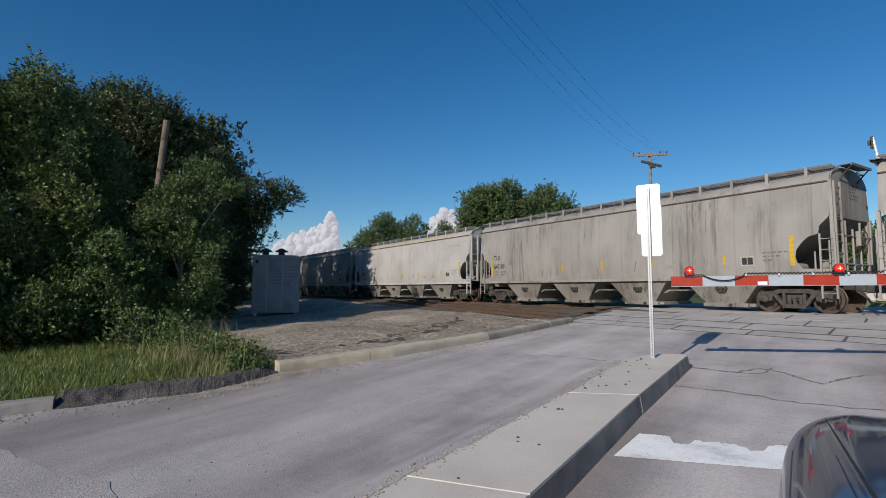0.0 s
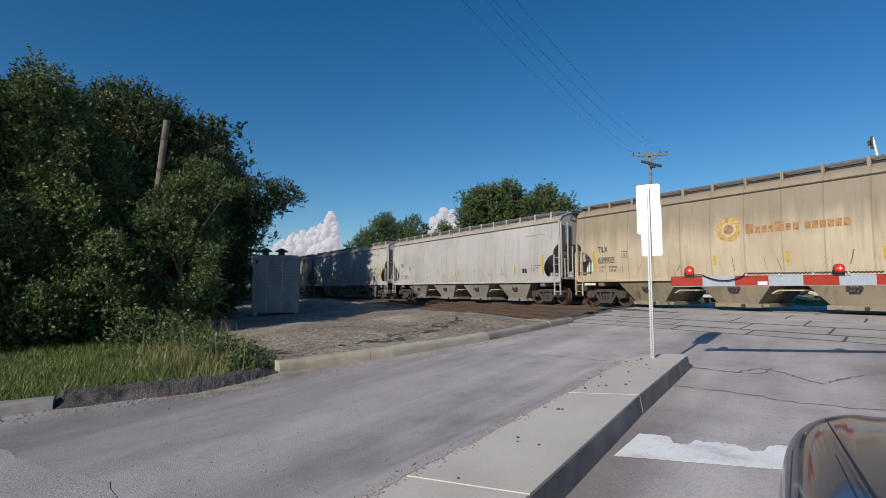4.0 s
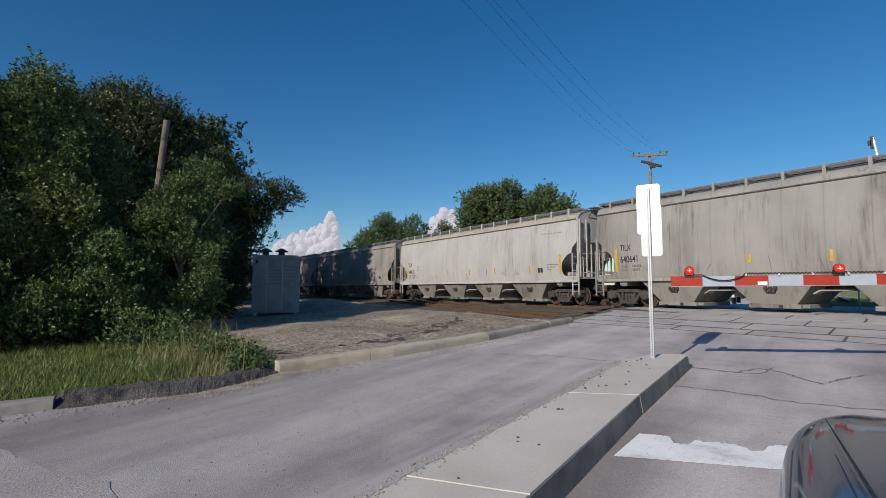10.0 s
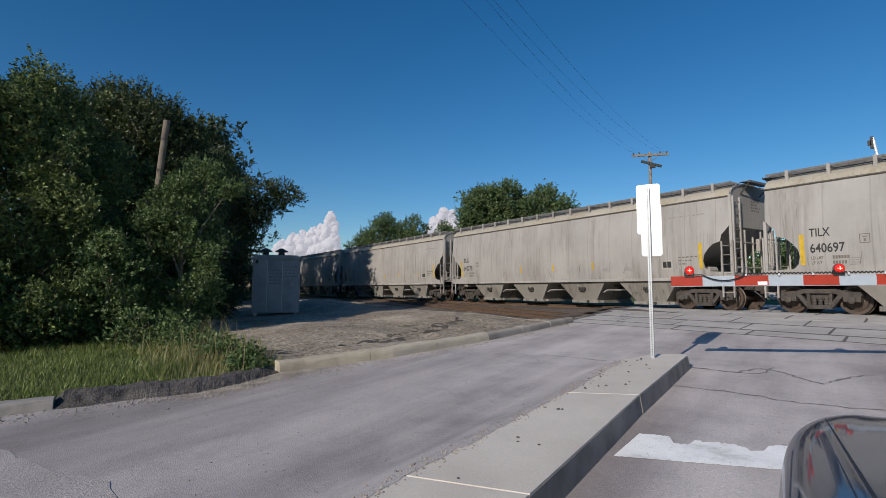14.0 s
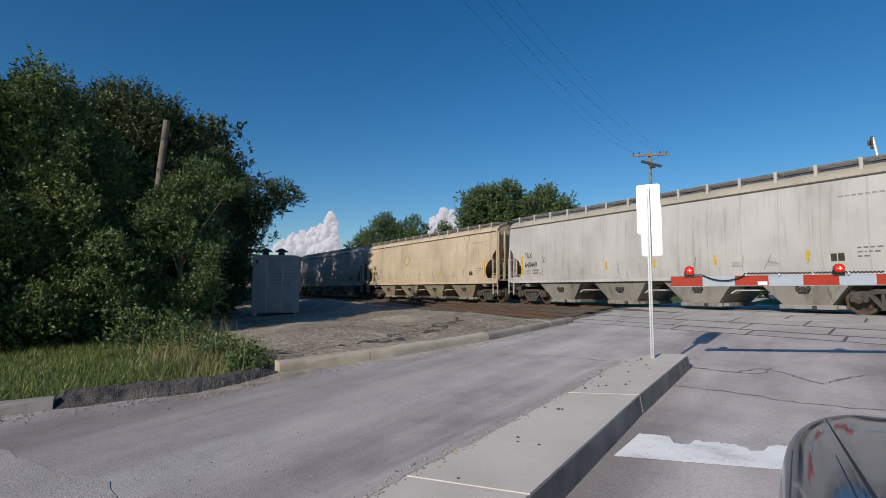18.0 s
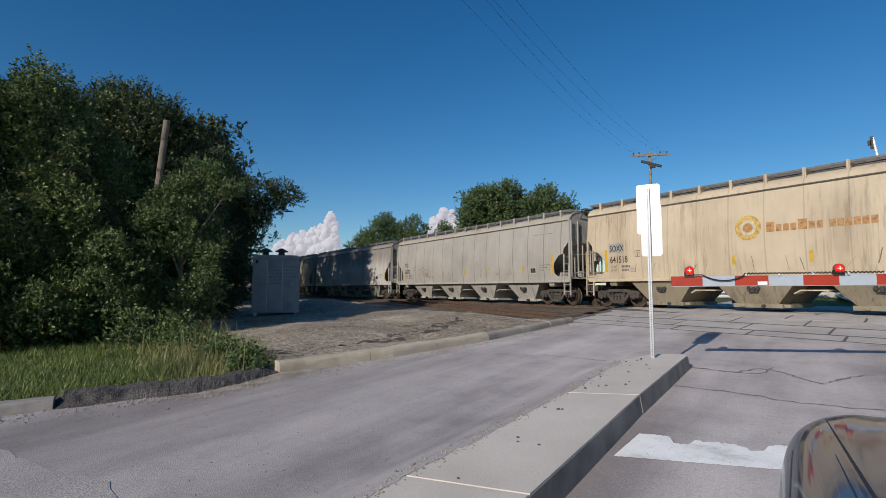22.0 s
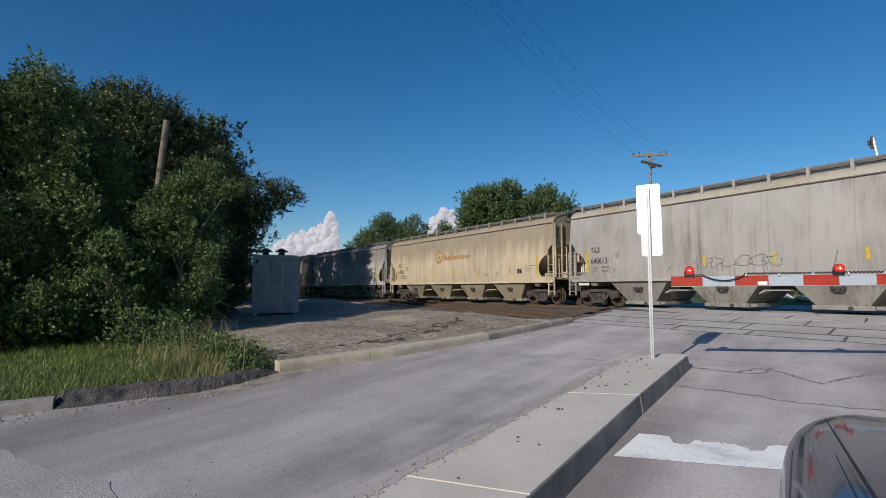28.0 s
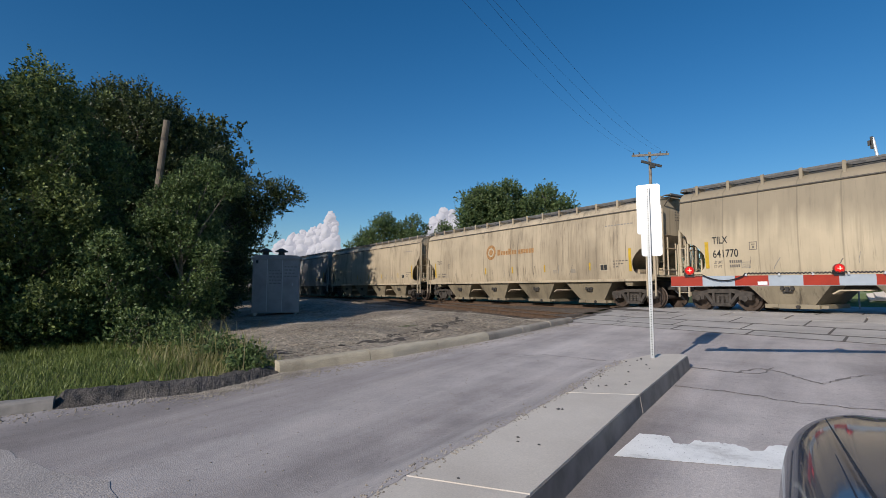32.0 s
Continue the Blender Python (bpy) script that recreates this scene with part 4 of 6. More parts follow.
TRAIN = build_train()
# ---- ground, road, kerbs ----
build_land()


def kerb_run(name, label, line, width, height, lift, material, seg=3.0, gap=0.012, seed=1):
    """Worn kerb stones along a line, each with a rounded nose and uneven edges, following the land."""
    rnd = random.Random(seed)
    root = tagged(thing(name, label, "kerb"), kind="structure")
    pts = [Vector((x, y, 0)) for x, y in line]
    run = [0.0]
    for a, b in zip(pts, pts[1:]):
        run.append(run[-1] + (b - a).length)

    def along(d):
        return Vector((float(np.interp(d, run, [p.x for p in pts])), float(np.interp(d, run, [p.y for p in pts])), 0))
    n = max(1, round(run[-1] / seg))
    prof = [(-0.03, -0.25), (-0.02, 0.0), (-0.005, 0.55), (0.012, 0.80), (0.04, 0.95), (0.09, 1.0), (width - 0.03, 1.0), (width, 0.92), (width, -0.2)]
    for i in range(n):
        d0, d1 = run[-1] * i / n + gap / 2, run[-1] * (i + 1) / n - gap / 2
        tilt, sink = rnd.uniform(-0.012, 0.012), rnd.uniform(-0.012, 0.012)
        bm, prev = bmesh.new(), None
        steps = max(4, int((d1 - d0) / 0.12))
        for k in range(steps + 1):
            d = d0 + (d1 - d0) * k / steps
            p = along(d)
            w = (along(min(run[-1], d + 0.2)) - along(max(0, d - 0.2))).normalized()
            side = Vector((-w.y, w.x, 0))
            row = []
            for j, (u, z) in enumerate(prof):
                c = p + side * u
                g = noise.noise((c.x * 6, c.y * 6, j * 0.7)) * (0.014 if 1 < j < 8 else 0) + noise.noise((c.x * 1.3, c.y * 1.3, 2)) * 0.012
                row.append(bm.verts.new((c.x + side.x * g, c.y + side.y * g, base_level(p.y) + lift + height * z + g + (sink + tilt * k / steps if j > 1 else 0))))
            if prev:
                for j in range(len(row) - 1):
                    bm.faces.new((prev[j], prev[j + 1], row[j + 1], row[j]))
            else:
                bm.faces.new(row)
            prev = row
        bm.faces.new(prev)
        bmesh.ops.recalc_face_normals(bm, faces=bm.faces)
        part("kerb_stone", bm, material, root)
    return root


kerb_run("kerb", "weathered tan concrete kerb with worn edges along the road", KERB[7:12], 0.24, 0.19, 0.0, M_KERB, 1.75, seed=3)
kerb_run("kerb", "chipped grey concrete kerb near the tracks", KERB[11:], 0.22, 0.17, 0.0, M_KERBGREY, 1.6, 0.03, seed=4)
kerb_run("kerb", "dark concrete kerb beside the grass", KERB[:4], 0.20, 0.14, 0.0, M_DARKCONC, 3.0)


def dirt_bank():
    """Dark crumbly soil and broken asphalt heaped where the kerb is lost."""
    bm, prev = bmesh.new(), None
    prof = [(0.0, -0.03), (0.05, 0.015), (0.12, 0.06), (0.20, 0.105), (0.28, 0.135), (0.38, 0.155), (0.50, 0.16), (0.64, 0.15), (0.80, 0.12), (1.0, 0.06), (1.2, 0.0)]
    steps = 150
    for k in range(steps + 1):
        y = -0.66 + 3.1 * k / steps
        fade = min(1.0, k / 7, (steps - k) / 22 + 0.25) * (1.0 - 0.5 * k / steps)
        row = []
        for u, z in prof:
            x = kerb_x(y) + 0.07 - u - 0.05 * noise.noise((y * 2.1, 5, 0))
            g = 0.035 * noise.noise((x * 3.1, y * 3.1, 0)) + 0.022 * noise.noise((x * 9, y * 9, 1)) + 0.012 * noise.noise((x * 24, y * 24, 2))
            row.append(bm.verts.new((x, y, base_level(y) + z * fade + g * min(1, u * 8 + 0.25))))
        if prev:
            for j in range(len(row) - 1):
                bm.faces.new((prev[j], prev[j + 1], row[j + 1], row[j]))
        prev = row
    bmesh.ops.recalc_face_normals(bm, faces=bm.faces)
    tagged(part("dirt_bank", bm, M_DIRT, None), "dark crumbly bank of dirt burying the broken kerb", "dirt", kind="structure")


dirt_bank()

# median island
MED_R = [(2.95, -9.80), (-0.70, -1.62), (-2.38, 2.15), (-3.52, 4.75), (-4.62, 7.42)]
MED_L = [(1.85, -9.60), (-1.64, -1.60), (-3.14, 1.67), (-4.13, 4.24), (-5.02, 6.37)]


def median_island():
    root = tagged(thing("median", "raised concrete median island dividing the road", "median"), kind="structure")
    k = 0
    for (la, ra), (lb, rb) in zip(zip(MED_L, MED_R), zip(MED_L[1:], MED_R[1:])):
        n = max(1, round(math.hypot(rb[0] - ra[0], rb[1] - ra[1]) / 2.6))
        for i in range(n):
            def at(a, b, f):
                return Vector((a[0] + (b[0] - a[0]) * f, a[1] + (b[1] - a[1]) * f, 0))
            f0, f1 = i / n + 0.0007, (i + 1) / n - 0.0007
            last = lb == MED_L[-1] and i == n - 1
            ring = [at(la, lb, f0), at(ra, rb, f0), at(ra, rb, f1), at(la, lb, f1)]
            if last:
                ring = [at(la, lb, f0), at(ra, rb, f0), at(ra, rb, f1), Vector((-4.76, 7.52, 0)), Vector((-5.06, 7.16, 0)), at(la, lb, f1)]
            bm = bmesh.new()
            mid = sum(ring, Vector()) / len(ring)
            tiers = []
            for z, inset in ((-0.3, -0.02), (0.0, -0.012), (0.18, 0.0), (0.20, 0.007)):
                tiers.append([bm.verts.new((v.x + (mid.x - v.x) * inset, v.y + (mid.y - v.y) * inset, base_level(v.y) + z)) for v in ring])
            m = len(ring)
            for lo, hi in zip(tiers, tiers[1:]):
                for j in range(m):
                    bm.faces.new((lo[j], lo[(j + 1) % m], hi[(j + 1) % m], hi[j]))
            bm.faces.new(tiers[-1])
            bmesh.ops.recalc_face_normals(bm, faces=bm.faces)
            part("median_slab", bm, M_CONCRETE, root)
            # Dark skin on the sunless side puts that side's shade into the colour.
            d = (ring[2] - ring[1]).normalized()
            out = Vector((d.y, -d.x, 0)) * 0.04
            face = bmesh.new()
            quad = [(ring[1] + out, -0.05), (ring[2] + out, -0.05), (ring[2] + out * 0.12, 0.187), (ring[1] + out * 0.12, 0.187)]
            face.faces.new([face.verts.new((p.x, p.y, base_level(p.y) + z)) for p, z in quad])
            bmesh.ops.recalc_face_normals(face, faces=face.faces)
            skin = part("kerb_face", face, M_DARKCONC, root, "median side coloured dark for its shade")
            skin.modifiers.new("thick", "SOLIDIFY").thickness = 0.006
            k += 1


median_island()

# stop line
bm = bmesh.new()


def road_point(px, py, lift=0.006):
    return (px, py, base_level(py) + lift)


STOP = [(-2.86, 3.50), (-3.10, 4.17)]
ACR = Vector((0.795, 0.605, 0))
n = 400
WORN = [(0.0, 0.0), (0.26, 0.0), (0.28, 0.07), (0.33, 0.2), (0.46, 0.21), (0.48, 0.09), (0.75, 0.10), (0.85, 0.15), (0.92, 0.25), (1.02, 0.24), (1.05, 0.07), (1.3, 0.02), (5.2, 0.0)]
rnd = random.Random(31)
a, b, chip = [], [], 0.0
for i in range(n + 1):
    d = 5.2 * i / n
    if rnd.random() < 0.4:
        chip = rnd.uniform(0, 0.05 if 0.2 < d < 1.3 else 0.015)
    a.append(Vector((STOP[0][0], STOP[0][1], 0)) + ACR * d + Vector((-0.385, 0.92, 0)) * 0.012 * rnd.random())
    b.append(Vector((STOP[1][0], STOP[1][1], 0)) + ACR * d - Vector((-0.385, 0.92, 0)) * (float(np.interp(d, [w[0] for w in WORN], [w[1] for w in WORN])) + chip))
va = [bm.verts.new(road_point(p.x, p.y)) for p in a]
vb = [bm.verts.new(road_point(p.x, p.y)) for p in b]
for i in range(n):
    bm.faces.new((va[i], va[i + 1], vb[i + 1], vb[i]))
tagged(part("stop_line", bm, M_PAINTLINE, None), "worn white stop line painted on the road", "road marking", kind="structure")

patch("gravel", "tan crushed stone between kerb and track", [(-38, 3.2), (-18.6, 2.2), (-14.0, 2.6), (-9.3, 2.5), (-9.15, 4.2), (-9.8, 7.6), (-10.6, 9.8), (-11.4, 12.0), (-12.6, 14.3), (-25, 15.5), (-60, 17.5)], M_GRAVEL, 0.05, 0.2, 0.06, 0.25)
patch("dirt", "dark rut of damp dirt and rotted leaves in the gravel", [(-11.3, 2.7), (-11.25, 3.9), (-11.5, 5.2), (-11.95, 6.4), (-11.5, 6.6), (-11.1, 5.6), (-10.85, 4.4), (-10.7, 3.4), (-10.75, 2.7)], M_DARKDIRT, 0.052, 0.06, 0.075, 0.3)
patch("dirt", "dark rut of damp dirt in the gravel", [(-12.0, 6.5), (-12.6, 7.8), (-13.1, 8.9), (-12.6, 8.8), (-12.0, 7.7), (-11.6, 6.7)], M_DARKDIRT, 0.052, 0.06, 0.075, 0.3)
patch("ballast", "rust-stained ballast under the tracks", [(-200, 17.3), (-45, 17.3), (-35, 16.0), (-25, 14.1), (-19.5, 13.1), (-15, 12.6), (-11.9, 12.3), (-12.9, 14.2), (-17.2, 23.8), (-200, 23.8)], M_BALLAST, 0.07, 0.5, 0.04, 0.3)
patch("ballast", "rust-stained ballast under the tracks", [(7, 12.8), (120, 12.8), (120, 23.8), (3, 23.8)], M_BALLAST, 0.07, 1.0)


# ---- tracks ----
def track(name, y, level, label):
    root = tagged(thing(name, label, "track"), kind="structure")
    for s in (-1, 1):
        yy = y + s * 0.755
        bm = prism(bmesh.new(), [(yy - 0.07, level - 0.17), (yy + 0.07, level - 0.17), (yy + 0.07, level - 0.155), (yy + 0.012, level - 0.13), (yy + 0.012, level - 0.04), (yy + 0.036, level - 0.03), (yy + 0.036, level - 0.004), (yy + 0.03, level),
                                 (yy - 0.03, level), (yy - 0.036, level - 0.004), (yy - 0.036, level - 0.03), (yy - 0.012, level - 0.04), (yy - 0.012, level - 0.13), (yy - 0.07, level - 0.155)], -400, 300, "x")
        part("rail", bm, M_RUST, root)
        part("rail_head", boxes((-400, 300, yy - 0.028, yy + 0.028, level - 0.002, level + 0.002)), M_RAILTOP if y > 18 else M_TRUCK, root)
    tie = tidy(boxes((-0.115, 0.115, -1.3, 1.3, -0.36, -0.172), bev=0.012), "tie", M_TIE)
    for i in range(110):
        x = -13.6 - 0.5 * i
        ob = new("tie", tie)
        ob.parent = root
        ob.matrix_basis = pose(x - (0.4 * (y - 15)), y + random.uniform(-0.05, 0.05), level + random.uniform(-0.01, 0.01), 0, 0, random.uniform(-1.5, 1.5))


track("main_track", TRACK_Y, -0.002, "main railway track with polished rails under the train")


SIDING = [(120, 13.7, -0.14), (-8, 13.7, -0.14), (-11, 13.78, -0.14), (-13.5, 14.1, -0.13), (-16, 14.55, -0.12), (-18.7, 15.03, -0.10), (-21.5, 15.53, -0.08), (-30, 17.25, -0.03), (-40, 19.3, 0.0), (-46, 20.3, 0.0)]


def siding():
    """A second track that bends away to join the main one."""
    root = tagged(thing("siding_track", "rusty second railway track bending away to join the main one", "track"), kind="structure")
    xs = [p[0] for p in SIDING][::-1]

    def centre(x):
        return Vector((x, float(np.interp(x, xs, [p[1] for p in SIDING][::-1])), float(np.interp(x, xs, [p[2] for p in SIDING][::-1]))))
    stops = [60, 20, 0, -6, -9] + [-10.5 - 1.5 * i for i in range(22)]
    for sgn in (-1, 1):
        for name, prof, mat in (("rail", [(-0.07, -0.17), (0.07, -0.17), (0.07, -0.155), (0.012, -0.13), (0.012, -0.04), (0.036, -0.03), (0.036, -0.002), (-0.036, -0.002), (-0.036, -0.03), (-0.012, -0.04), (-0.012, -0.13), (-0.07, -0.155)], M_RUST),
                                ("rail_head", [(-0.028, -0.004), (0.028, -0.004), (0.028, 0.003), (-0.028, 0.003)], M_OLDRAIL)):
            bm = bmesh.new()
            prev = None
            for x in stops:
                d = (centre(x - 0.8) - centre(x + 0.8)).normalized()
                side = Vector((-d.y, d.x, 0))
                c = centre(x) - side * sgn * 0.755
                if x > -13.2:
                    c.z = base_level(c.y) - 0.002
                row = [bm.verts.new(c - side * u + Vector((0, 0, w))) for u, w in prof]
                if prev:
                    for j in range(len(row)):
                        bm.faces.new((prev[j], prev[(j + 1) % len(row)], row[(j + 1) % len(row)], row[j]))
                prev = row
            bmesh.ops.recalc_face_normals(bm, faces=bm.faces)
            part(name, bm, mat, root)
    tie = tidy(boxes((-0.115, 0.115, -1.3, 1.3, -0.36, -0.172), bev=0.012), "tie", M_TIE)
    for i in range(46):
        c = centre(-12.9 - 0.5 * i)
        d = centre(c.x - 0.5) - centre(c.x + 0.5)
        ob = new("tie", tie)
        ob.parent = root
        ob.matrix_basis = pose(c.x, c.y, c.z + random.uniform(-0.01, 0.01), 0, 0, math.degrees(math.atan2(d.y, d.x)) + random.uniform(-1.5, 1.5))


siding()


def crossing():
    root = tagged(thing("crossing_surface", "concrete panel grade crossing across two tracks", "crossing"), kind="structure")
    rows = [(12.05, 12.86), (13.04, 14.36), (14.56, 16.1), (16.16, 17.88), (17.95, 19.44), (19.66, 20.94), (21.18, 22.7)]
    rnd = random.Random(2)
    bed = bmesh.new()
    bed.faces.new([bed.verts.new((x - 0.4186 * (y - 12.9), y, base_level(y) + 0.004)) for x, y in ((-11.9, 11.97), (9.5, 11.97), (9.5, 17.5), (9.5, 22.8), (-12.2, 22.8), (-12.2, 17.5))])
    part("flangeway_filler", bed, M_FILLER, root)
    for r, (y0, y1) in enumerate(rows):
        for i in range(13):
            def corner(x, y, s):
                return (x - 0.4186 * (y0 - 12.95) - 0.268 * (y - y0) + s, y)
            x0 = -13.5 + 1.85 * i + (1.5, 1.3, 0.85, 0.4, 1.2, 0.7, 0.2)[r]
            xa, xb = max(x0, -11.9), min(x0 + 1.85, 9.4)
            if xb - xa < 0.3:
                continue
            pts = [corner(xa, y0, 0.03), corner(xb, y0, -0.03), corner(xb, y1, -0.03), corner(xa, y1, 0.03)]
            bm = bmesh.new()
            dz = rnd.uniform(-0.001, 0.003)
            lo = [bm.verts.new((x, y, base_level(y) - 0.2)) for x, y in pts]
            hi = [bm.verts.new((x, y, base_level(y) + 0.006 + dz)) for x, y in pts]
            bm.faces.new(hi)
            for j in range(4):
                bm.faces.new((lo[j], lo[(j + 1) % 4], hi[(j + 1) % 4], hi[j]))
            bmesh.ops.recalc_face_normals(bm, faces=bm.faces)
            part("panel", bm, M_PANEL, root)


crossing()


# ---- wear of the road ----
def road_strip(name, label, line, width, material, lift=0.005, seed=1):
    """A thin ragged strip lying on the road along a line of points."""
    rnd = random.Random(seed)
    pts = []
    for (xa, ya), (xb, yb) in zip(line, line[1:]):
        n = max(2, int(math.hypot(xb - xa, yb - ya) / 0.08))
        pts += [(xa + (xb - xa) * i / n + rnd.uniform(-0.03, 0.03), ya + (yb - ya) * i / n + rnd.uniform(-0.03, 0.03)) for i in range(n)]
    bm = bmesh.new()
    prev = None
    for (xa, ya), (xb, yb) in zip(pts, pts[1:]):
        d = math.hypot(xb - xa, yb - ya) or 1
        w = width * rnd.uniform(0.2, 1.3)
        ox, oy = -(yb - ya) / d * w, (xb - xa) / d * w
        row = [bm.verts.new((xa + ox, ya + oy, base_level(ya + oy) + lift)), bm.verts.new((xa - ox, ya - oy, base_level(ya - oy) + lift))]
        if prev:
            bm.faces.new((prev[0], prev[1], row[1], row[0]))
        prev = row
    bmesh.ops.recalc_face_normals(bm, faces=bm.faces)
    return tagged(part(name, bm, material, None), label, name.replace("_", " "), kind="structure")


CRACK_A = [(-4.68, 7.54), (-4.33, 7.59), (-4.01, 7.6), (-3.92, 8.15), (-3.63, 8.1), (-3.21, 7.76), (-2.92, 7.59), (-2.89, 8.1), (-2.8, 8.58), (-2.62, 8.76)]
CRACK_B = [(-4.09, 6.21), (-3.69, 6.31), (-3.26, 6.41), (-2.77, 6.39), (-2.39, 6.52), (-2.02, 6.69), (-1.2, 7.0)]
CRACK_C = [(-4.01, 7.6), (-3.72, 7.73), (-3.88, 8.53)]
CRACK_D = [(-7.4, 6.08), (-7.18, 6.85), (-6.25, 7.05), (-5.73, 7.15)]
CORNER_PATCH = [(-6.62, -0.88), (-5.88, -0.54), (-5.4, -0.3), (-4.91, 0.02), (-4.51, 0.07), (-4.2, -0.3), (-6.2, -1.3)]
CRACK = "dark crack running across the worn asphalt"
road_strip("road_crack", CRACK, CRACK_A, 0.022, M_CRACK, seed=1)
road_strip("road_crack", CRACK, CRACK_B, 0.016, M_CRACK, seed=2)
road_strip("road_crack", CRACK, CRACK_C, 0.014, M_CRACK, seed=3)
road_strip("road_crack", CRACK, CRACK_D, 0.012, M_CRACK, seed=4)


def road_patch(label, ring, material, lift=0.004):
    bm = bmesh.new()
    rnd = random.Random(9)
    pts = []
    for (xa, ya), (xb, yb) in zip(ring, ring[1:] + ring[:1]):
        n = max(1, int(math.hypot(xb - xa, yb - ya) / 0.15))
        pts += [(xa + (xb - xa) * i / n + rnd.uniform(-0.025, 0.025), ya + (yb - ya) * i / n + rnd.uniform(-0.025, 0.025)) for i in range(n)]
    bm.faces.new([bm.verts.new((x, y, 0)) for x, y in pts])
    bmesh.ops.triangulate(bm, faces=bm.faces)
    for v in bm.verts:
        v.co.z = base_level(v.co.y) + lift
    bmesh.ops.recalc_face_normals(bm, faces=bm.faces)
    return tagged(part("road_patch", bm, material, None), label, "road patch", kind="structure")


road_patch("paler old asphalt patch in the road", CORNER_PATCH, M_OLDASPHALT)


def ragged_lip():
    """Asphalt that laps over the edge of the median."""
    bm = bmesh.new()
    prev = None
    rnd = random.Random(6)
    for (xa, ya), (xb, yb) in zip(MED_L[1:], MED_L[2:]):
        n = 36
        for i in range(n):
            f = i / n
            x, y = xa + (xb - xa) * f, ya + (yb - ya) * f
            w = 0.02 + 0.07 * abs(noise.noise((x * 2.2, y * 2.2, 0))) + rnd.uniform(0, 0.03)
            row = [bm.verts.new((x - 0.55, y - 0.22, base_level(y) + 0.004)), bm.verts.new((x - 0.03, y - 0.012, base_level(y) + 0.2)), bm.verts.new((x + w * 0.92, y + w * 0.385, base_level(y) + 0.204))]
            if prev:
                bm.faces.new((prev[0], prev[1], row[1], row[0]))
                bm.faces.new((prev[1], prev[2], row[2], row[1]))
            prev = row
    bmesh.ops.recalc_face_normals(bm, faces=bm.faces)
    tagged(part("asphalt_lip", bm, M_ASPHALT, None), "ragged asphalt lapping over the median edge", "road edge", kind="structure")


ragged_lip()


def loose_stones(name, label, count, spot, r0, r1, material, seed):
    rnd = random.Random(seed)
    verts, faces = [], []
    base = [(1, 0, 0), (-1, 0, 0), (0, 1, 0), (0, -1, 0), (0, 0, 0.8), (0, 0, -0.6)]
    tris = [(0, 2, 4), (2, 1, 4), (1, 3, 4), (3, 0, 4), (2, 0, 5), (1, 2, 5), (3, 1, 5), (0, 3, 5)]
    for _ in range(count):
        x, y, z = spot(rnd)
        r, a = rnd.uniform(r0, r1), rnd.uniform(0, 6.28)
        n = len(verts)
        for bx, by, bz in base:
            k = rnd.uniform(0.6, 1.2) * r
            verts.append((x + (bx * math.cos(a) - by * math.sin(a)) * k, y + (bx * math.sin(a) + by * math.cos(a)) * k, z + bz * k * 0.8 + r * 0.25))
        faces += [tuple(n + i for i in t) for t in tris]
    me = bpy.data.meshes.new(name)
    me.from_pydata(verts, [], faces)
    me.materials.append(material)
    return tagged(new(name, me), label, "stones", kind="stuff")


def by_kerb(rnd):
    y = rnd.uniform(-3.0, 11.5)
    x = kerb_x(y) + abs(rnd.gauss(0.05, 0.35))
    return x, y, base_level(y)


def on_gravel(rnd):
    while True:
        x, y = rnd.uniform(-24, -9.4), rnd.uniform(2.9, 12.8)
        if x < kerb_x(y) - 0.22 and (x > -16 or rnd.random() < 0.35):
            return x, y, ground_level(x, y) + 0.05


def spilled(rnd):
    y = rnd.gauss(1.9, 0.7)
    x = kerb_x(y) + 0.04 + abs(rnd.gauss(0, 0.28))
    return x, y, base_level(y)


def on_lip(rnd):
    """Along the broken edge where the asphalt meets the median."""
    i = rnd.choice((1, 2, 3))
    f = rnd.random()
    x, y = MED_L[i][0] + (MED_L[i + 1][0] - MED_L[i][0]) * f, MED_L[i][1] + (MED_L[i + 1][1] - MED_L[i][1]) * f
    w = rnd.gauss(0.03, 0.05)
    return x + w * 0.92, y + w * 0.385, base_level(y) + 0.198


def on_road(rnd):
    """Grit scattered over the lanes before the crossing."""
    y = rnd.uniform(0.5, 11.5)
    x = rnd.uniform(kerb_x(y) + 0.3, -5.2 if y > 6.4 else -3.6 - 0.45 * (y - 1.0))
    return x, y, base_level(y)


def on_median(rnd):
    f = rnd.random()
    y = 1.5 + 5.2 * f
    x = -3.05 - 0.43 * (y - 1.5) + rnd.uniform(0.1, 0.7)
    return x, y, base_level(y) + 0.198


loose_stones("loose_stones", "small loose stones along the kerb", 2400, by_kerb, 0.005, 0.02, M_STONE, 1)
loose_stones("loose_stones", "crushed stones lying on the gravel", 14000, on_gravel, 0.01, 0.034, M_STONE, 2)
loose_stones("loose_stones", "stones spilled from the gravel on to the road", 1500, spilled, 0.006, 0.024, M_STONE, 8)
loose_stones("loose_stones", "crumbled pale asphalt along the median edge", 1300, on_lip, 0.004, 0.016, M_STONE, 11)
loose_stones("loose_stones", "fine grit scattered on the road", 900, on_road, 0.003, 0.012, M_STONE, 12)
loose_stones("dark_droppings", "small dark spots of dirt on the median", 26, on_median, 0.012, 0.026, M_TAR, 3)


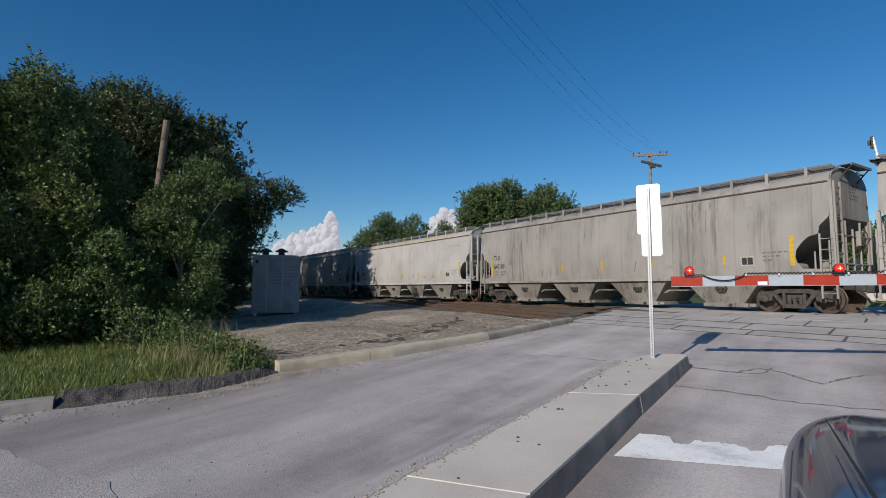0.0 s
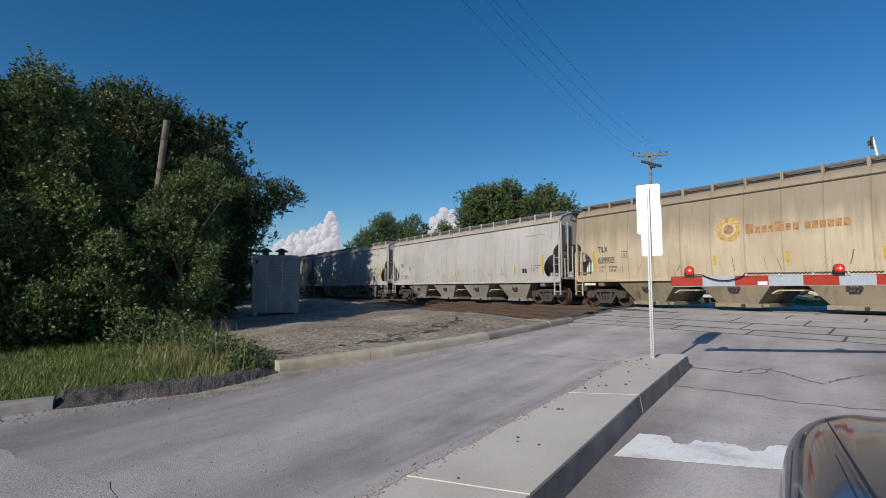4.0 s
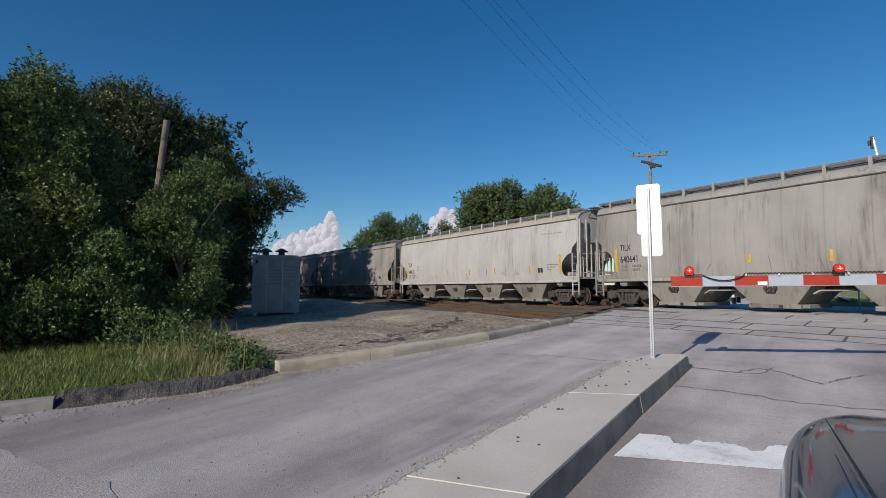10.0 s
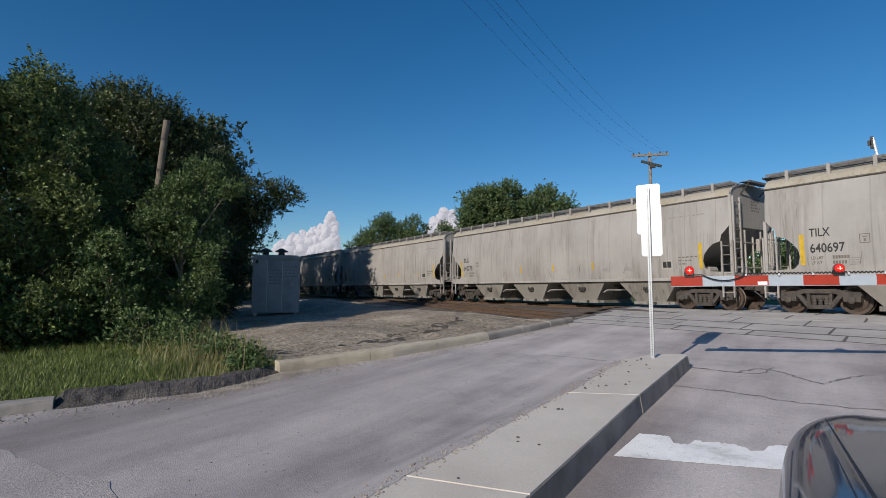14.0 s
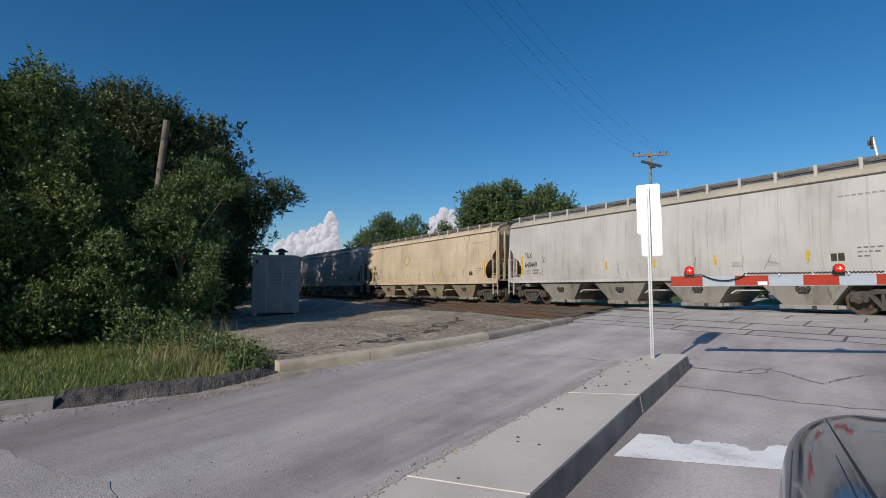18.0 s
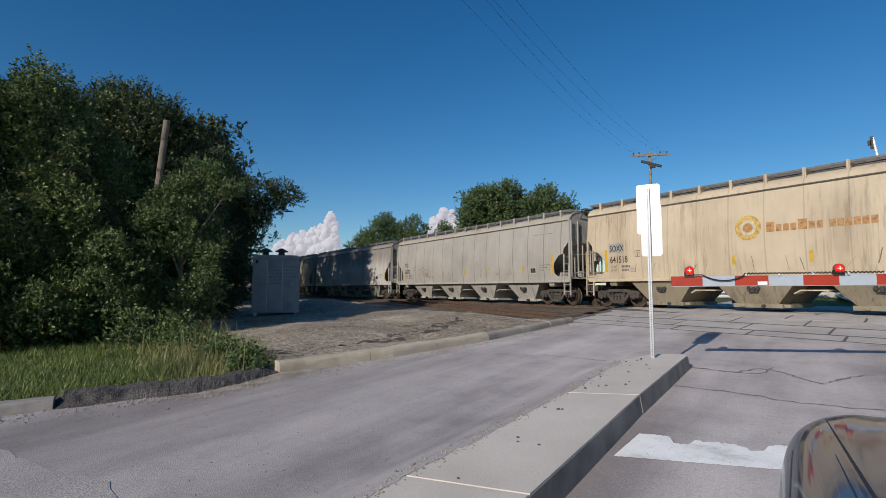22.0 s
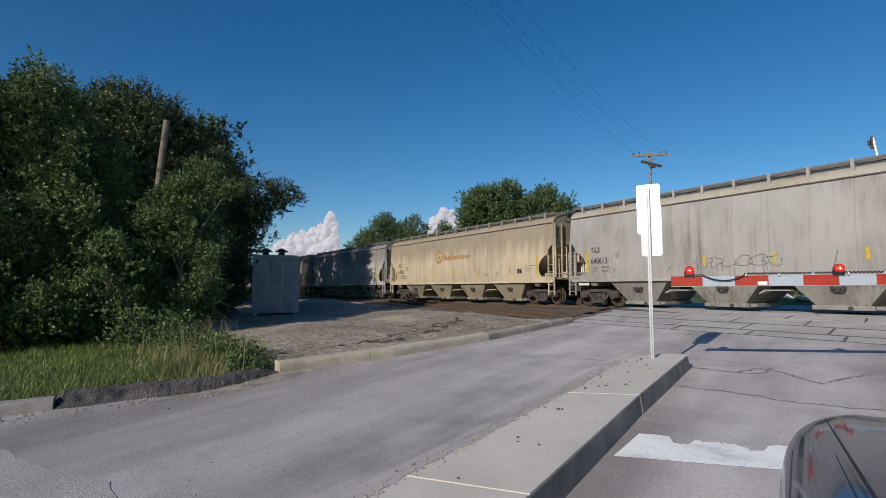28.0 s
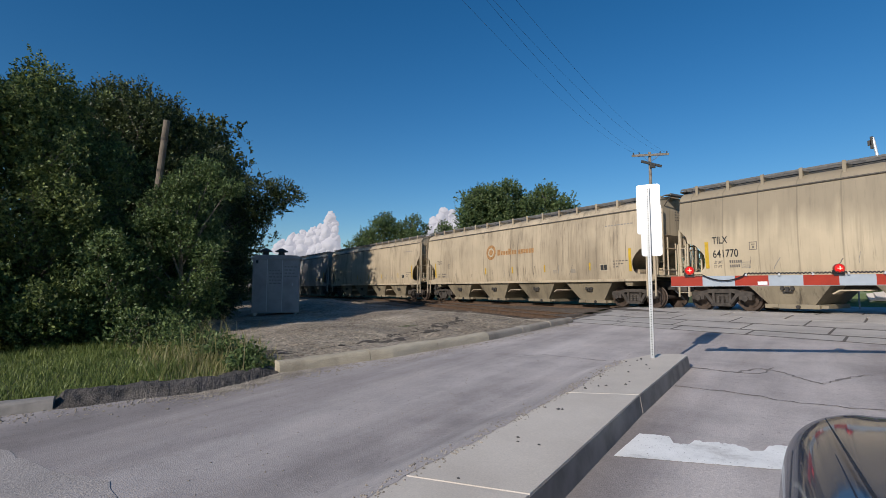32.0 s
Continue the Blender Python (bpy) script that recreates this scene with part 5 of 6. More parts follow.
# ---- signs and gate ----
def sign_post():
    z = base_level(6.87) + 0.195
    root = thing("road_sign", "blank-backed road sign on a perforated steel post in the median", "road sign", at=pose(-4.83, 6.87, z))
    bm = boxes((-0.026, 0.026, -0.025, 0.025, 0, 2.60))
    post = part("post", bm, M_GALV, root, "perforated square galvanised post", pose(0, 0, 0, 0, 0, 27))
    bm = bmesh.new()
    for i in range(68):
        zz = 0.06 + i * 0.0375
        bmesh.ops.create_circle(bm, cap_ends=True, segments=6, radius=0.009, matrix=pose(0, -0.0275, zz, 90, 0, 0))
    part("post_holes", bm, M_RUBBER, post)
    return root


sign_post()


def rounded(w, h, r, n=5):
    pts = []
    for cx, cz, a0 in ((w / 2 - r, h / 2 - r, 0), (-w / 2 + r, h / 2 - r, 90), (-w / 2 + r, -h / 2 + r, 180), (w / 2 - r, -h / 2 + r, 270)):
        for i in range(n + 1):
            a = radians(a0 + 90 * i / n)
            pts.append((cx + r * math.cos(a), cz + r * math.sin(a)))
    return pts


def sign_plates():
    z = base_level(6.87) + 0.195
    root = [o for o in scene.objects if o.name == "road_sign"][0]
    for w, h, zc, dx, dy in ((0.345, 0.775, 2.275, 0.0, 0.034), (0.30, 0.80, 1.945, 0.033, 0.040)):
        bm = prism(bmesh.new(), rounded(w, h, 0.04), -0.0015, 0.0015)
        m = pose(0, 0, zc, 0, 0, 27) @ pose(dx, dy, 0)
        part("sign_plate", bm, M_SIGN, root, "bare aluminium plate seen from behind", m)
    for zc in (2.05, 2.5):
        bm = rod(bmesh.new(), (0, -0.035, 0), (0, 0.03, 0), 0.01, 8)
        part("bolt", bm, M_GALV, root, at=pose(0, 0, zc, 0, 0, 27))


sign_plates()
M_LAMP, nt, bs = mat_new("glowing_red_lens", 0.2)
bs.inputs["Base Color"].default_value = (0.5, 0.01, 0.01, 1)
bs.inputs["Emission Color"].default_value = (1.0, 0.03, 0.02, 1)
bs.inputs["Emission Strength"].default_value = 0.35


M_GLOW, nt, bs = mat_new("glowing_lamp_cross", 0.3)
bs.inputs["Base Color"].default_value = (0.9, 0.4, 0.3, 1)
bs.inputs["Emission Color"].default_value = (1.0, 0.3, 0.2, 1)
bs.inputs["Emission Strength"].default_value = 0.9


def gate():
    tip, way = Vector((-4.57, 7.0, 0.915)), Vector((0.772, 0.635, 0.012)).normalized()
    m = Matrix.Translation(tip) @ Matrix((way, Vector((-way.y, way.x, 0)).normalized(), Vector((0, 0, 1)))).transposed().to_4x4()
    root = thing("crossing_gate", "lowered railway crossing gate arm with red and white stripes", "crossing gate", at=m)
    step = 0.422
    for i in range(18):
        x0 = i * step
        bm = boxes((x0, x0 + step, -0.022, 0.022, -0.072, 0.072))
        part("arm_stripe", bm, M_ARMRED if i % 2 == 0 else M_ARMWHITE, root)
    for x in (0.25, 2.11, 5.2):
        lamp = part("arm_lamp", lathe([(0.05, -0.045), (0.056, -0.05), (0.055, 0.0), (0.03, 0.03)], 20), M_ARMRED, root, "round red warning lamp on the arm", pose(x, 0, 0.155) @ Matrix.Diagonal((1.15, 1.15, 1.15, 1)))
        part("lens", lathe([(0.0005, -0.062), (0.03, -0.058), (0.046, -0.048), (0.05, -0.04)], 20), M_LAMP, lamp)
        part("glow_cross", boxes((-0.005, 0.005, -0.067, -0.063, -0.022, 0.026), (-0.026, 0.022, -0.0675, -0.0635, -0.005, 0.005)), M_GLOW, lamp)
        part("lamp_foot", boxes((-0.045, 0.045, -0.03, 0.03, -0.085, -0.055), (-0.055, -0.04, -0.04, 0.02, -0.085, -0.02), (0.04, 0.055, -0.04, 0.02, -0.085, -0.02)), M_RUBBER, lamp)
        part("lamp_bracket", boxes((-0.05, 0.05, -0.02, 0.02, -0.075, -0.05)), M_GALV, lamp)
    bm = bmesh.new()
    px = None
    for i in range(300):
        x = 0.30 + i * 0.0232
        sag = 0.085 * max(0.0, 1 - ((x - 0.70) / 0.28) ** 2) if x < 0.98 else 0.0
        p = (x, -0.045 - (0.012 if i % 2 else 0.0), 0.088 + (0.022 if i % 2 and x > 0.95 else 0.0) - sag)
        if px:
            rod(bm, px, p, 0.009, 5)
        px = p
    part("lamp_cable", bm, M_RUBBER, root, "black coiled cable along the arm")
    for i in range(16):
        x = 0.98 + 0.41 * i
        part("cable_clip", boxes((x - 0.012, x + 0.012, -0.06, -0.02, 0.066, 0.105), bev=0.004), M_SIGN, root)
    # Added white plate; its colour imitates a glint near the stripe joint.
    part("splice_plate", boxes((1.13, 1.25, -0.027, -0.022, -0.062, -0.015), bev=0.002), M_GLINT, root, "white plate painting a glint on the arm")
    part("arm_edge", boxes((0.0, 7.59, -0.024, 0.024, -0.080, -0.072)), M_GALV, root)
    z0 = base_level(12.6) - 0.905
    part("gate_mast", rod(bmesh.new(), (7.9, 0.15, z0 - 0.02), (7.9, 0.15, z0 + 3.6), 0.06, 16), M_GALV, root)
    part("gate_mechanism", boxes((7.55, 8.05, 0.2, 0.65, z0 + 0.75, z0 + 1.55), (7.6, 7.8, -0.03, 0.2, -0.1 , 0.1), bev=0.03), M_GALV, root)
    part("counterweight", boxes((7.9, 9.0, -0.03, 0.03, -0.1, 0.1), (8.6, 9.0, -0.1, 0.1, -0.2, 0.2), bev=0.01), M_GALV, root)


gate()


def bungalow():
    a, b = Vector((-23.07, 4.97, 0)), Vector((-22.56, 6.95, 0))
    w = (b - a).length
    rz = math.degrees(math.atan2(b.y - a.y, b.x - a.x))
    z = ground_level(-22, 5.7) + 0.05
    root = thing("signal_cabinet", "grey aluminium railway signal cabinet standing on gravel", "signal cabinet", at=pose(a.x, a.y, z, 0, 0, rz))
    part("body", boxes((0.03, w - 0.03, 0, 1.9, 0.12, 2.50), bev=0.02), M_CABINET, root)
    bm = prism(bmesh.new(), [(-0.05, 2.49), (w + 0.05, 2.49), (w + 0.05, 2.53), (w - 0.16, 2.66), (0.16, 2.66), (-0.05, 2.53)], -0.06, 1.96)
    part("roof", bm, M_CABINET, root, "folded sheet roof with sloped ends")
    for k, x in enumerate((0.10, 0.66, 1.30)):
        x1 = (0.62, 1.26, w - 0.10)[k]
        part("front_panel", boxes((x, x1, -0.018, 0.0, 0.2, 2.42), bev=0.005), M_CABINET, root)
    for x in (0.63, 1.27):
        part("seam_strip", boxes((x - 0.008, x + 0.02, -0.026, -0.0, 0.16, 2.46)), M_GALV, root)
    for x in (0.55, 1.22):
        bm = lathe([(0.14, 2.66), (0.13, 2.80), (0.28, 2.82), (0.27, 2.86), (0.05, 2.98)], 14, "z")
        bmesh.ops.translate(bm, verts=bm.verts, vec=(x, 0.35, 0))
        part("roof_vent", bm, M_GRATE, root, "mushroom roof vent")
    part("door_hasp", boxes((0.16, 0.26, -0.03, -0.018, 2.28, 2.42)), M_RUBBER, root)
    part("latch", boxes((1.68, 1.73, -0.035, -0.018, 1.3, 1.42)), M_GALV, root)
    for x in (0.12, w - 0.22):
        for y in (0.05, 1.75):
            part("leg", boxes((x, x + 0.1, y, y + 0.1, -0.15, 0.12)), M_GALV, root)
    rnd = random.Random(4)
    specs = []
    for i in range(5):
        x = 0.72
        while x < 1.18:
            q = rnd.uniform(0.05, 0.15)
            specs.append((x, x + q, -0.0215, -0.0185, 1.95 - i * 0.14, 2.0 - i * 0.14))
            x += q + 0.05
    for i in range(4):
        x = 1.36
        while x < 1.82:
            q = rnd.uniform(0.05, 0.15)
            specs.append((x, x + q, -0.0215, -0.0185, 2.12 - i * 0.14, 2.17 - i * 0.14))
            x += q + 0.05
    part("faded_writing", boxes(*specs), M_FAINTWRITE, root, "faded unreadable bars of writing")


bungalow()


# ---- poles and wires ----
def utility_pole():
    x, y, h = -37.05, 53.35, 17.2
    g = ground_level(x, y) - 0.2
    root = thing("utility_pole", "wooden utility pole with two crossarms behind the train", "utility pole", at=pose(x, y, 0, 0, 0, 57))
    part("pole", rod(bmesh.new(), (0, 0, g), (0, 0, h), 0.22, 12, 0.16), M_POLE, root)
    part("crossarm", boxes((-2.2, 2.2, -0.28, -0.12, -0.13, 0.13), bev=0.01), M_POLE, root, at=pose(0, 0, 16.8, 0, -3, 0))
    part("crossarm", boxes((-1.15, 1.35, -0.28, -0.12, -0.15, 0.15), bev=0.01), M_GRATE, root, at=pose(0, 0, 15.75, 0, 14, 0))
    for xx in (-2.0, -1.3, 1.2, 2.0):
        bm = lathe([(0.04, 16.9), (0.09, 16.97), (0.06, 17.05), (0.08, 17.13), (0.03, 17.2)], 8, "z")
        bmesh.ops.translate(bm, verts=bm.verts, vec=(xx, -0.16, 0.05 * xx))
        part("insulator", bm, M_GRATE, root)
    bm = bmesh.new()
    for s in (-1, 1):
        rod(bm, (0, -0.16, 15.95), (s * 1.0, -0.16, 16.7), 0.03, 6)
    part("arm_brace", bm, M_POLE, root)
    part("transformer_bracket", boxes((-0.12, 0.5, -0.42, -0.12, 15.2, 15.75), bev=0.04), M_GRATE, root)


utility_pole()


def wire(a, b, sag, r):
    a, b = Vector(a), Vector(b)
    bm = bmesh.new()
    last = None
    for i in range(25):
        f = i / 24
        p = a.lerp(b, f) - Vector((0, 0, sag * 4 * f * (1 - f)))
        if last is not None:
            rod(bm, last, p, r, 5)
        last = p
    tagged(part("overhead_wire", bm, M_WIRE, None), "thin dark overhead wire running to the utility pole", "wire", "wires between the poles")


for off, mx, my in ((-2.0, -18.2, 13.0), (-1.3, -17.6, 13.9), (1.2, -17.42, 14.17), (2.0, -16.87, 15.03)):
    ax, ay = -37.05 + 0.541 * off, 53.35 + 0.841 * off
    wire((ax, ay, 17.15), (2 * mx - ax, 2 * my - ay, 17.6), 3.6, 0.006)


def stump():
    root = thing("old_pole", "cut-off old wooden pole overgrown by shrubs", "pole", at=pose(-17.25, 1.1, ground_level(-17.25, 1.1) - 0.1, 0, 1.5, 0))
    part("shaft", rod(bmesh.new(), (-0.30, -0.47, 0), (0.05, 0, 6.55), 0.12, 14, 0.09), M_OLDWOOD, root)
    bm = rod(bmesh.new(), (0.02, -0.04, 5.95), (0.025, -0.034, 6.03), 0.105, 14)
    part("iron_band", bm, M_TRUCK, root)


stump()


def flagpole():
    x, y = -20.7, 69.5
    root = thing("signal_mast", "white mast with a dark bracket beyond the track", "mast", at=pose(x, y, ground_level(x, y) - 0.2))
    part("mast", rod(bmesh.new(), (2.6, 0, 0), (0.15, 0, 18.2), 0.2, 12, 0.14), M_SIGN, root)
    part("bracket", boxes((-0.05, 0.2, -0.28, -0.12, 16.9, 18.3), (-0.28, 0.1, -0.28, -0.14, 17.3, 17.9), bev=0.03), M_GRATE, root)


flagpole()


# ---- plants ----
def leaf_cloud(name, blobs, count, size, seed):
    """Leaves set in rows along short twigs that point out and up from lumpy clumps; blobs: (x, y, z, rx, ry, rz)."""
    rng = np.random.default_rng(seed)
    per = 9
    twigs = count // per
    bl = np.array(blobs, float)
    vol = (bl[:, 3] * bl[:, 4] * bl[:, 5]) ** 0.8
    pick = rng.choice(len(bl), twigs, p=vol / vol.sum())
    d = rng.normal(size=(twigs, 3))
    d /= np.linalg.norm(d, axis=1, keepdims=True)
    rad = rng.uniform(0.3, 0.95, (twigs, 1)) ** 0.6
    start = bl[pick, :3] + d * rad * bl[pick, 3:]
    way = d * 0.7 + np.array([0, 0, 0.45]) + rng.normal(0, 0.35, (twigs, 3))
    way /= np.linalg.norm(way, axis=1, keepdims=True)
    span = size * rng.uniform(3.0, 6.5, (twigs, 1))
    count = twigs * per
    f = np.tile(np.linspace(0.0, 1.0, per), twigs)[:, None]
    c = np.repeat(start, per, 0) + np.repeat(way * span, per, 0) * f + rng.normal(0, size * 0.45, (count, 3))
    u = np.repeat(way, per, 0) * 0.6 + rng.normal(0, 0.75, (count, 3))
    u /= np.linalg.norm(u, axis=1, keepdims=True)
    w = np.cross(u, rng.normal(size=(count, 3)))
    w /= np.linalg.norm(w, axis=1, keepdims=True)
    s = size * rng.uniform(0.6, 1.25, (count, 1))
    p = np.stack([c - u * s * 0.9, c - w * s * 0.5 + u * s * 0.1, c + u * s, c + w * s * 0.5 + u * s * 0.1], 1).reshape(-1, 3)
    me = bpy.data.meshes.new(name)
    me.vertices.add(count * 4)
    me.vertices.foreach_set("co", p.ravel())
    me.loops.add(count * 4)
    me.loops.foreach_set("vertex_index", np.arange(count * 4, dtype=np.int32))
    me.polygons.add(count)
    me.polygons.foreach_set("loop_start", np.arange(0, count * 4, 4, dtype=np.int32))
    me.update(calc_edges=True)
    return me


def tree(name, label, x, y, h, r, count, size, material, seed, low=0.15, clumps=26, group="", boughs=()):
    rnd = random.Random(seed)
    z0 = ground_level(x, y) - 0.1
    root = thing(name, label, name.replace("_", " "), group, pose(x, y, z0))
    bm = bmesh.new()
    lean = Vector((rnd.uniform(-0.3, 0.3), rnd.uniform(-0.3, 0.3), 0))
    top = Vector((0, 0, h * 0.8)) + lean
    prev, rr = Vector((0, 0, 0)), 0.022 * h
    for i in range(1, 7):
        p = top * (i / 6) + Vector((rnd.uniform(-0.1, 0.1), rnd.uniform(-0.1, 0.1), 0))
        rod(bm, prev, p, rr, 9, rr * 0.8)
        prev, rr = p, rr * 0.8
    blobs = []
    for i in range(clumps):
        f = low + (1 - low) * (i + 0.5) / clumps
        a = i * 2.4 + rnd.uniform(-0.5, 0.5)
        reach = r * (0.35 + 0.65 * math.sin(math.pi * min(1.0, 0.18 + 0.78 * (f - low) / (1 - low)))) * rnd.uniform(0.45, 0.95)
        if f > 0.9:
            reach *= 0.5
        c = Vector((math.cos(a) * reach, math.sin(a) * reach, f * h * 0.94)) + lean * f
        k = r * rnd.uniform(0.28, 0.46) * (28 / max(28, clumps)) ** 0.4
        blobs.append((c.x, c.y, c.z, k, k, k * rnd.uniform(0.7, 1.25)))
        if i % 2 == 0:
            st = top * max(0.12, f - 0.22)
            mid = st.lerp(c, 0.55) + Vector((0, 0, 0.12))
            rod(bm, st, mid, 0.008 * h * (1.1 - f * 0.6), 6, 0.006 * h)
            rod(bm, mid, c, 0.006 * h, 5, 0.002 * h)
            for _ in range(3):
                e = c + Vector((rnd.uniform(-1, 1), rnd.uniform(-1, 1), rnd.uniform(-0.2, 1))) * k * 1.1
                rod(bm, mid.lerp(c, 0.7), e, 0.0035 * h, 4, 0.001 * h)
            # twigs with leaves that break the outline
        for _ in range(3):
            e = c + Vector((math.cos(a) + rnd.uniform(-0.8, 0.8), math.sin(a) + rnd.uniform(-0.8, 0.8), rnd.uniform(-0.3, 1.0))) * k * 0.9
            q = k * rnd.uniform(0.22, 0.4)
            blobs.append((e.x, e.y, e.z, q, q, q * 0.8))
    for bx, by, bz, k in boughs:
        c = Vector((bx, by, bz))
        rod(bm, top * 0.6, c, 0.006 * h, 6, 0.002 * h)
        blobs += [(bx, by, bz, k, k, k * 0.7), (bx * 0.75, by * 0.75, bz - 0.1, k, k, k), (bx * 1.12, by * 1.12, bz - 0.15, k * 0.6, k * 0.6, k * 0.4)]
    part("trunk", bm, M_BARK, root)
    part("crown", tidy_leaf(leaf_cloud("crown", blobs, count, size, seed), material), material, root)
    return root


def tidy_leaf(me, material):
    me.materials.append(material)
    return me


DARK = "broad dark green tree growing beside the gravel"
BESIDE = "trees beside the crossing"
tree("tree", DARK, -18.8, -2.3, 8.1, 2.7, 135000, 0.052, M_LEAF, 1, 0.05, 64, BESIDE)
# The dark leaf copy paints the unlit hollow behind the front crown.
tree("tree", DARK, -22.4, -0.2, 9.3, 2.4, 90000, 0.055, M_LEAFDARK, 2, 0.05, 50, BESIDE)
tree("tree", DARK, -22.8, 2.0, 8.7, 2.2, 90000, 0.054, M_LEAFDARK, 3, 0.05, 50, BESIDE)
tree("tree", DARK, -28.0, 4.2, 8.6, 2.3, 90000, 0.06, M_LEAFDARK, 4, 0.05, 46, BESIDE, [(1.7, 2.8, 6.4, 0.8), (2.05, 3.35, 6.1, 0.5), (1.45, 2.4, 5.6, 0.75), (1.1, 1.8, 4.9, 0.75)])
tree("tree", DARK, -18.0, -5.4, 8.9, 2.7, 60000, 0.06, M_LEAF, 5, 0.05, 36, BESIDE)
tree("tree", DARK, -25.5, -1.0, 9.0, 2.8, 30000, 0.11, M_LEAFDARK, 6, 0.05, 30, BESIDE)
tree("tall_shrub", "tall leafy green shrub grown round an old pole", -16.9, 1.75, 5.0, 1.15, 48000, 0.042, M_LEAF2, 7, 0.03, 44, "", [(0.35, 0.6, 5.1, 0.3), (-0.3, 0.2, 5.3, 0.28), (0.2, -0.7, 4.2, 0.3), (0.5, 1.1, 4.6, 0.35), (0.2, -1.1, 3.4, 0.35)])
for x, y, h, r in ((-9.45, 2.1, 0.28, 0.25), (-10.2, 2.1, 0.3, 0.3), (-11.5, 1.9, 0.4, 0.35), (-13.0, 1.6, 0.6, 0.4), (-14.2, 1.2, 0.9, 0.5), (-14.8, 0.4, 1.0, 0.6)):
    tree("weed", "leafy green weed in the verge", x, y, h, r, 1500, 0.045, M_LEAF2, int(-x * 10), 0.05, 10, "weeds in the verge")
tree("bush", "low leafy bush at the edge of the grass", -16.1, -1.5, 1.7, 1.0, 12000, 0.05, M_LEAF, 8, 0.08, 18, "bushes by the grass")
tree("bush", "low leafy bush at the edge of the grass", -16.0, -3.6, 2.7, 1.6, 15000, 0.062, M_LEAF, 9, 0.08, 18, "bushes by the grass")
tree("bush", "low leafy bush at the edge of the grass", -16.4, -0.1, 2.9, 1.0, 17000, 0.05, M_LEAF2, 10, 0.05, 22, "bushes by the grass")
for i, (x, y, h, r) in enumerate([(-37.6, 4.6, 12.6, 2.9), (-41.5, 5.4, 13.0, 2.9), (-47, 6.4, 12.5, 3.2), (-54, 7.6, 13.0, 3.4), (-63, 8.6, 13.0, 3.8), (-72, 9.0, 13.0, 4.0), (-82, 9.0, 13.5, 4.2), (-93, 9.0, 13.5, 4.4), (-106, 9.2, 14, 4.8), (-37.5, 1.8, 13.4, 3.5), (-43, 5.0, 13, 3.6), (-50, 5.0, 14, 3.8), (-58, 4.6, 14.5, 4), (-67, 4.6, 15, 4.2), (-78, 4.5, 15, 4.4)]):
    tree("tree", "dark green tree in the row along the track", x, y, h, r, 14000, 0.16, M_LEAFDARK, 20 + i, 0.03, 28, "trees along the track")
for i, (x, y, h, r, c) in enumerate([(-56.5, 42.5, 15.3, 4.4, 30000), (-56.0, 47.0, 16.0, 5.2, 32000), (-52.5, 51.0, 15.9, 4.6, 30000), (-87.0, 42.5, 15.4, 4.6, 22000), (-89.0, 39.8, 12.2, 3.2, 12000), (-83.0, 46.4, 15.2, 3.4, 16000), (-97.0, 62.5, 17.0, 2.6, 9000)]):
    tree("tree", "rounded green tree standing beyond the tracks", x, y, h, r, int(c * 1.3), 0.18, M_LEAF_FAR, 40 + i, 0.1, 28, "trees beyond the tracks")
for i, (x, y, h, r) in enumerate([(-21, 68, 7.5, 4.0), (-14, 70, 8, 4.2), (-7, 66, 7.5, 4.0), (-29, 74, 7, 4.2), (-37, 80, 7, 4.5), (-46, 84, 8, 4.5), (2, 64, 8, 4.2), (-60, 90, 8, 5)]):
    tree("tree", "green tree in the hedgerow behind the crossing", x, y, h, r, 8000, 0.26, M_LEAF_FAR, 60 + i, 0.05, 20, "hedgerow beyond the tracks")


def blades(name, label, spots, count, h0, h1, material, seed):
    """Grass blades, each a bent strip."""
    rnd = random.Random(seed)
    verts, faces = [], []
    while len(faces) < count * 2:
        x, y = spots(rnd)
        z = ground_level(x, y)
        h, a = rnd.uniform(h0, h1), rnd.uniform(0, 6.28)
        w, l = rnd.uniform(0.004, 0.010), rnd.uniform(0.1, 1.0) * h
        dx, dy = math.cos(a), math.sin(a)
        n = len(verts)
        verts += [(x - dy * w, y + dx * w, z), (x + dy * w, y - dx * w, z), (x + dx * l * 0.35 - dy * w * 0.8, y + dy * l * 0.35 + dx * w * 0.8, z + h * 0.6),
                  (x + dx * l * 0.35 + dy * w * 0.8, y + dy * l * 0.35 - dx * w * 0.8, z + h * 0.6), (x + dx * l, y + dy * l, z + h)]
        faces += [(n, n + 1, n + 3, n + 2), (n + 2, n + 3, n + 4)]
    me = bpy.data.meshes.new(name)
    me.from_pydata(verts, [], faces)
    me.materials.append(material)
    return tagged(new(name, me), label, "grass", kind="stuff")


def verge(rnd):
    while True:
        x, y = rnd.uniform(-18.5, -8.5), rnd.uniform(-9, 3.4)
        edge = 2.75 + 0.5 * noise.noise((x * 1.3, y, 4))
        if x < kerb_x(y) - 0.42 - 0.4 * abs(noise.noise((y * 1.7, 1, 0))) and y < edge and (y < 2.0 or x > -13.0):
            return x, y


def weeds(rnd):
    while True:
        x, y = rnd.gauss(-12.2, 1.9), rnd.gauss(1.75, 0.55)
        if x < kerb_x(y) - 0.5 and y < 2.9:
            return x, y


def tufts(rnd):
    while True:
        x, y = verge(rnd)
        if noise.noise((x * 1.1, y * 1.1, 7)) > 0.12:
            return x, y


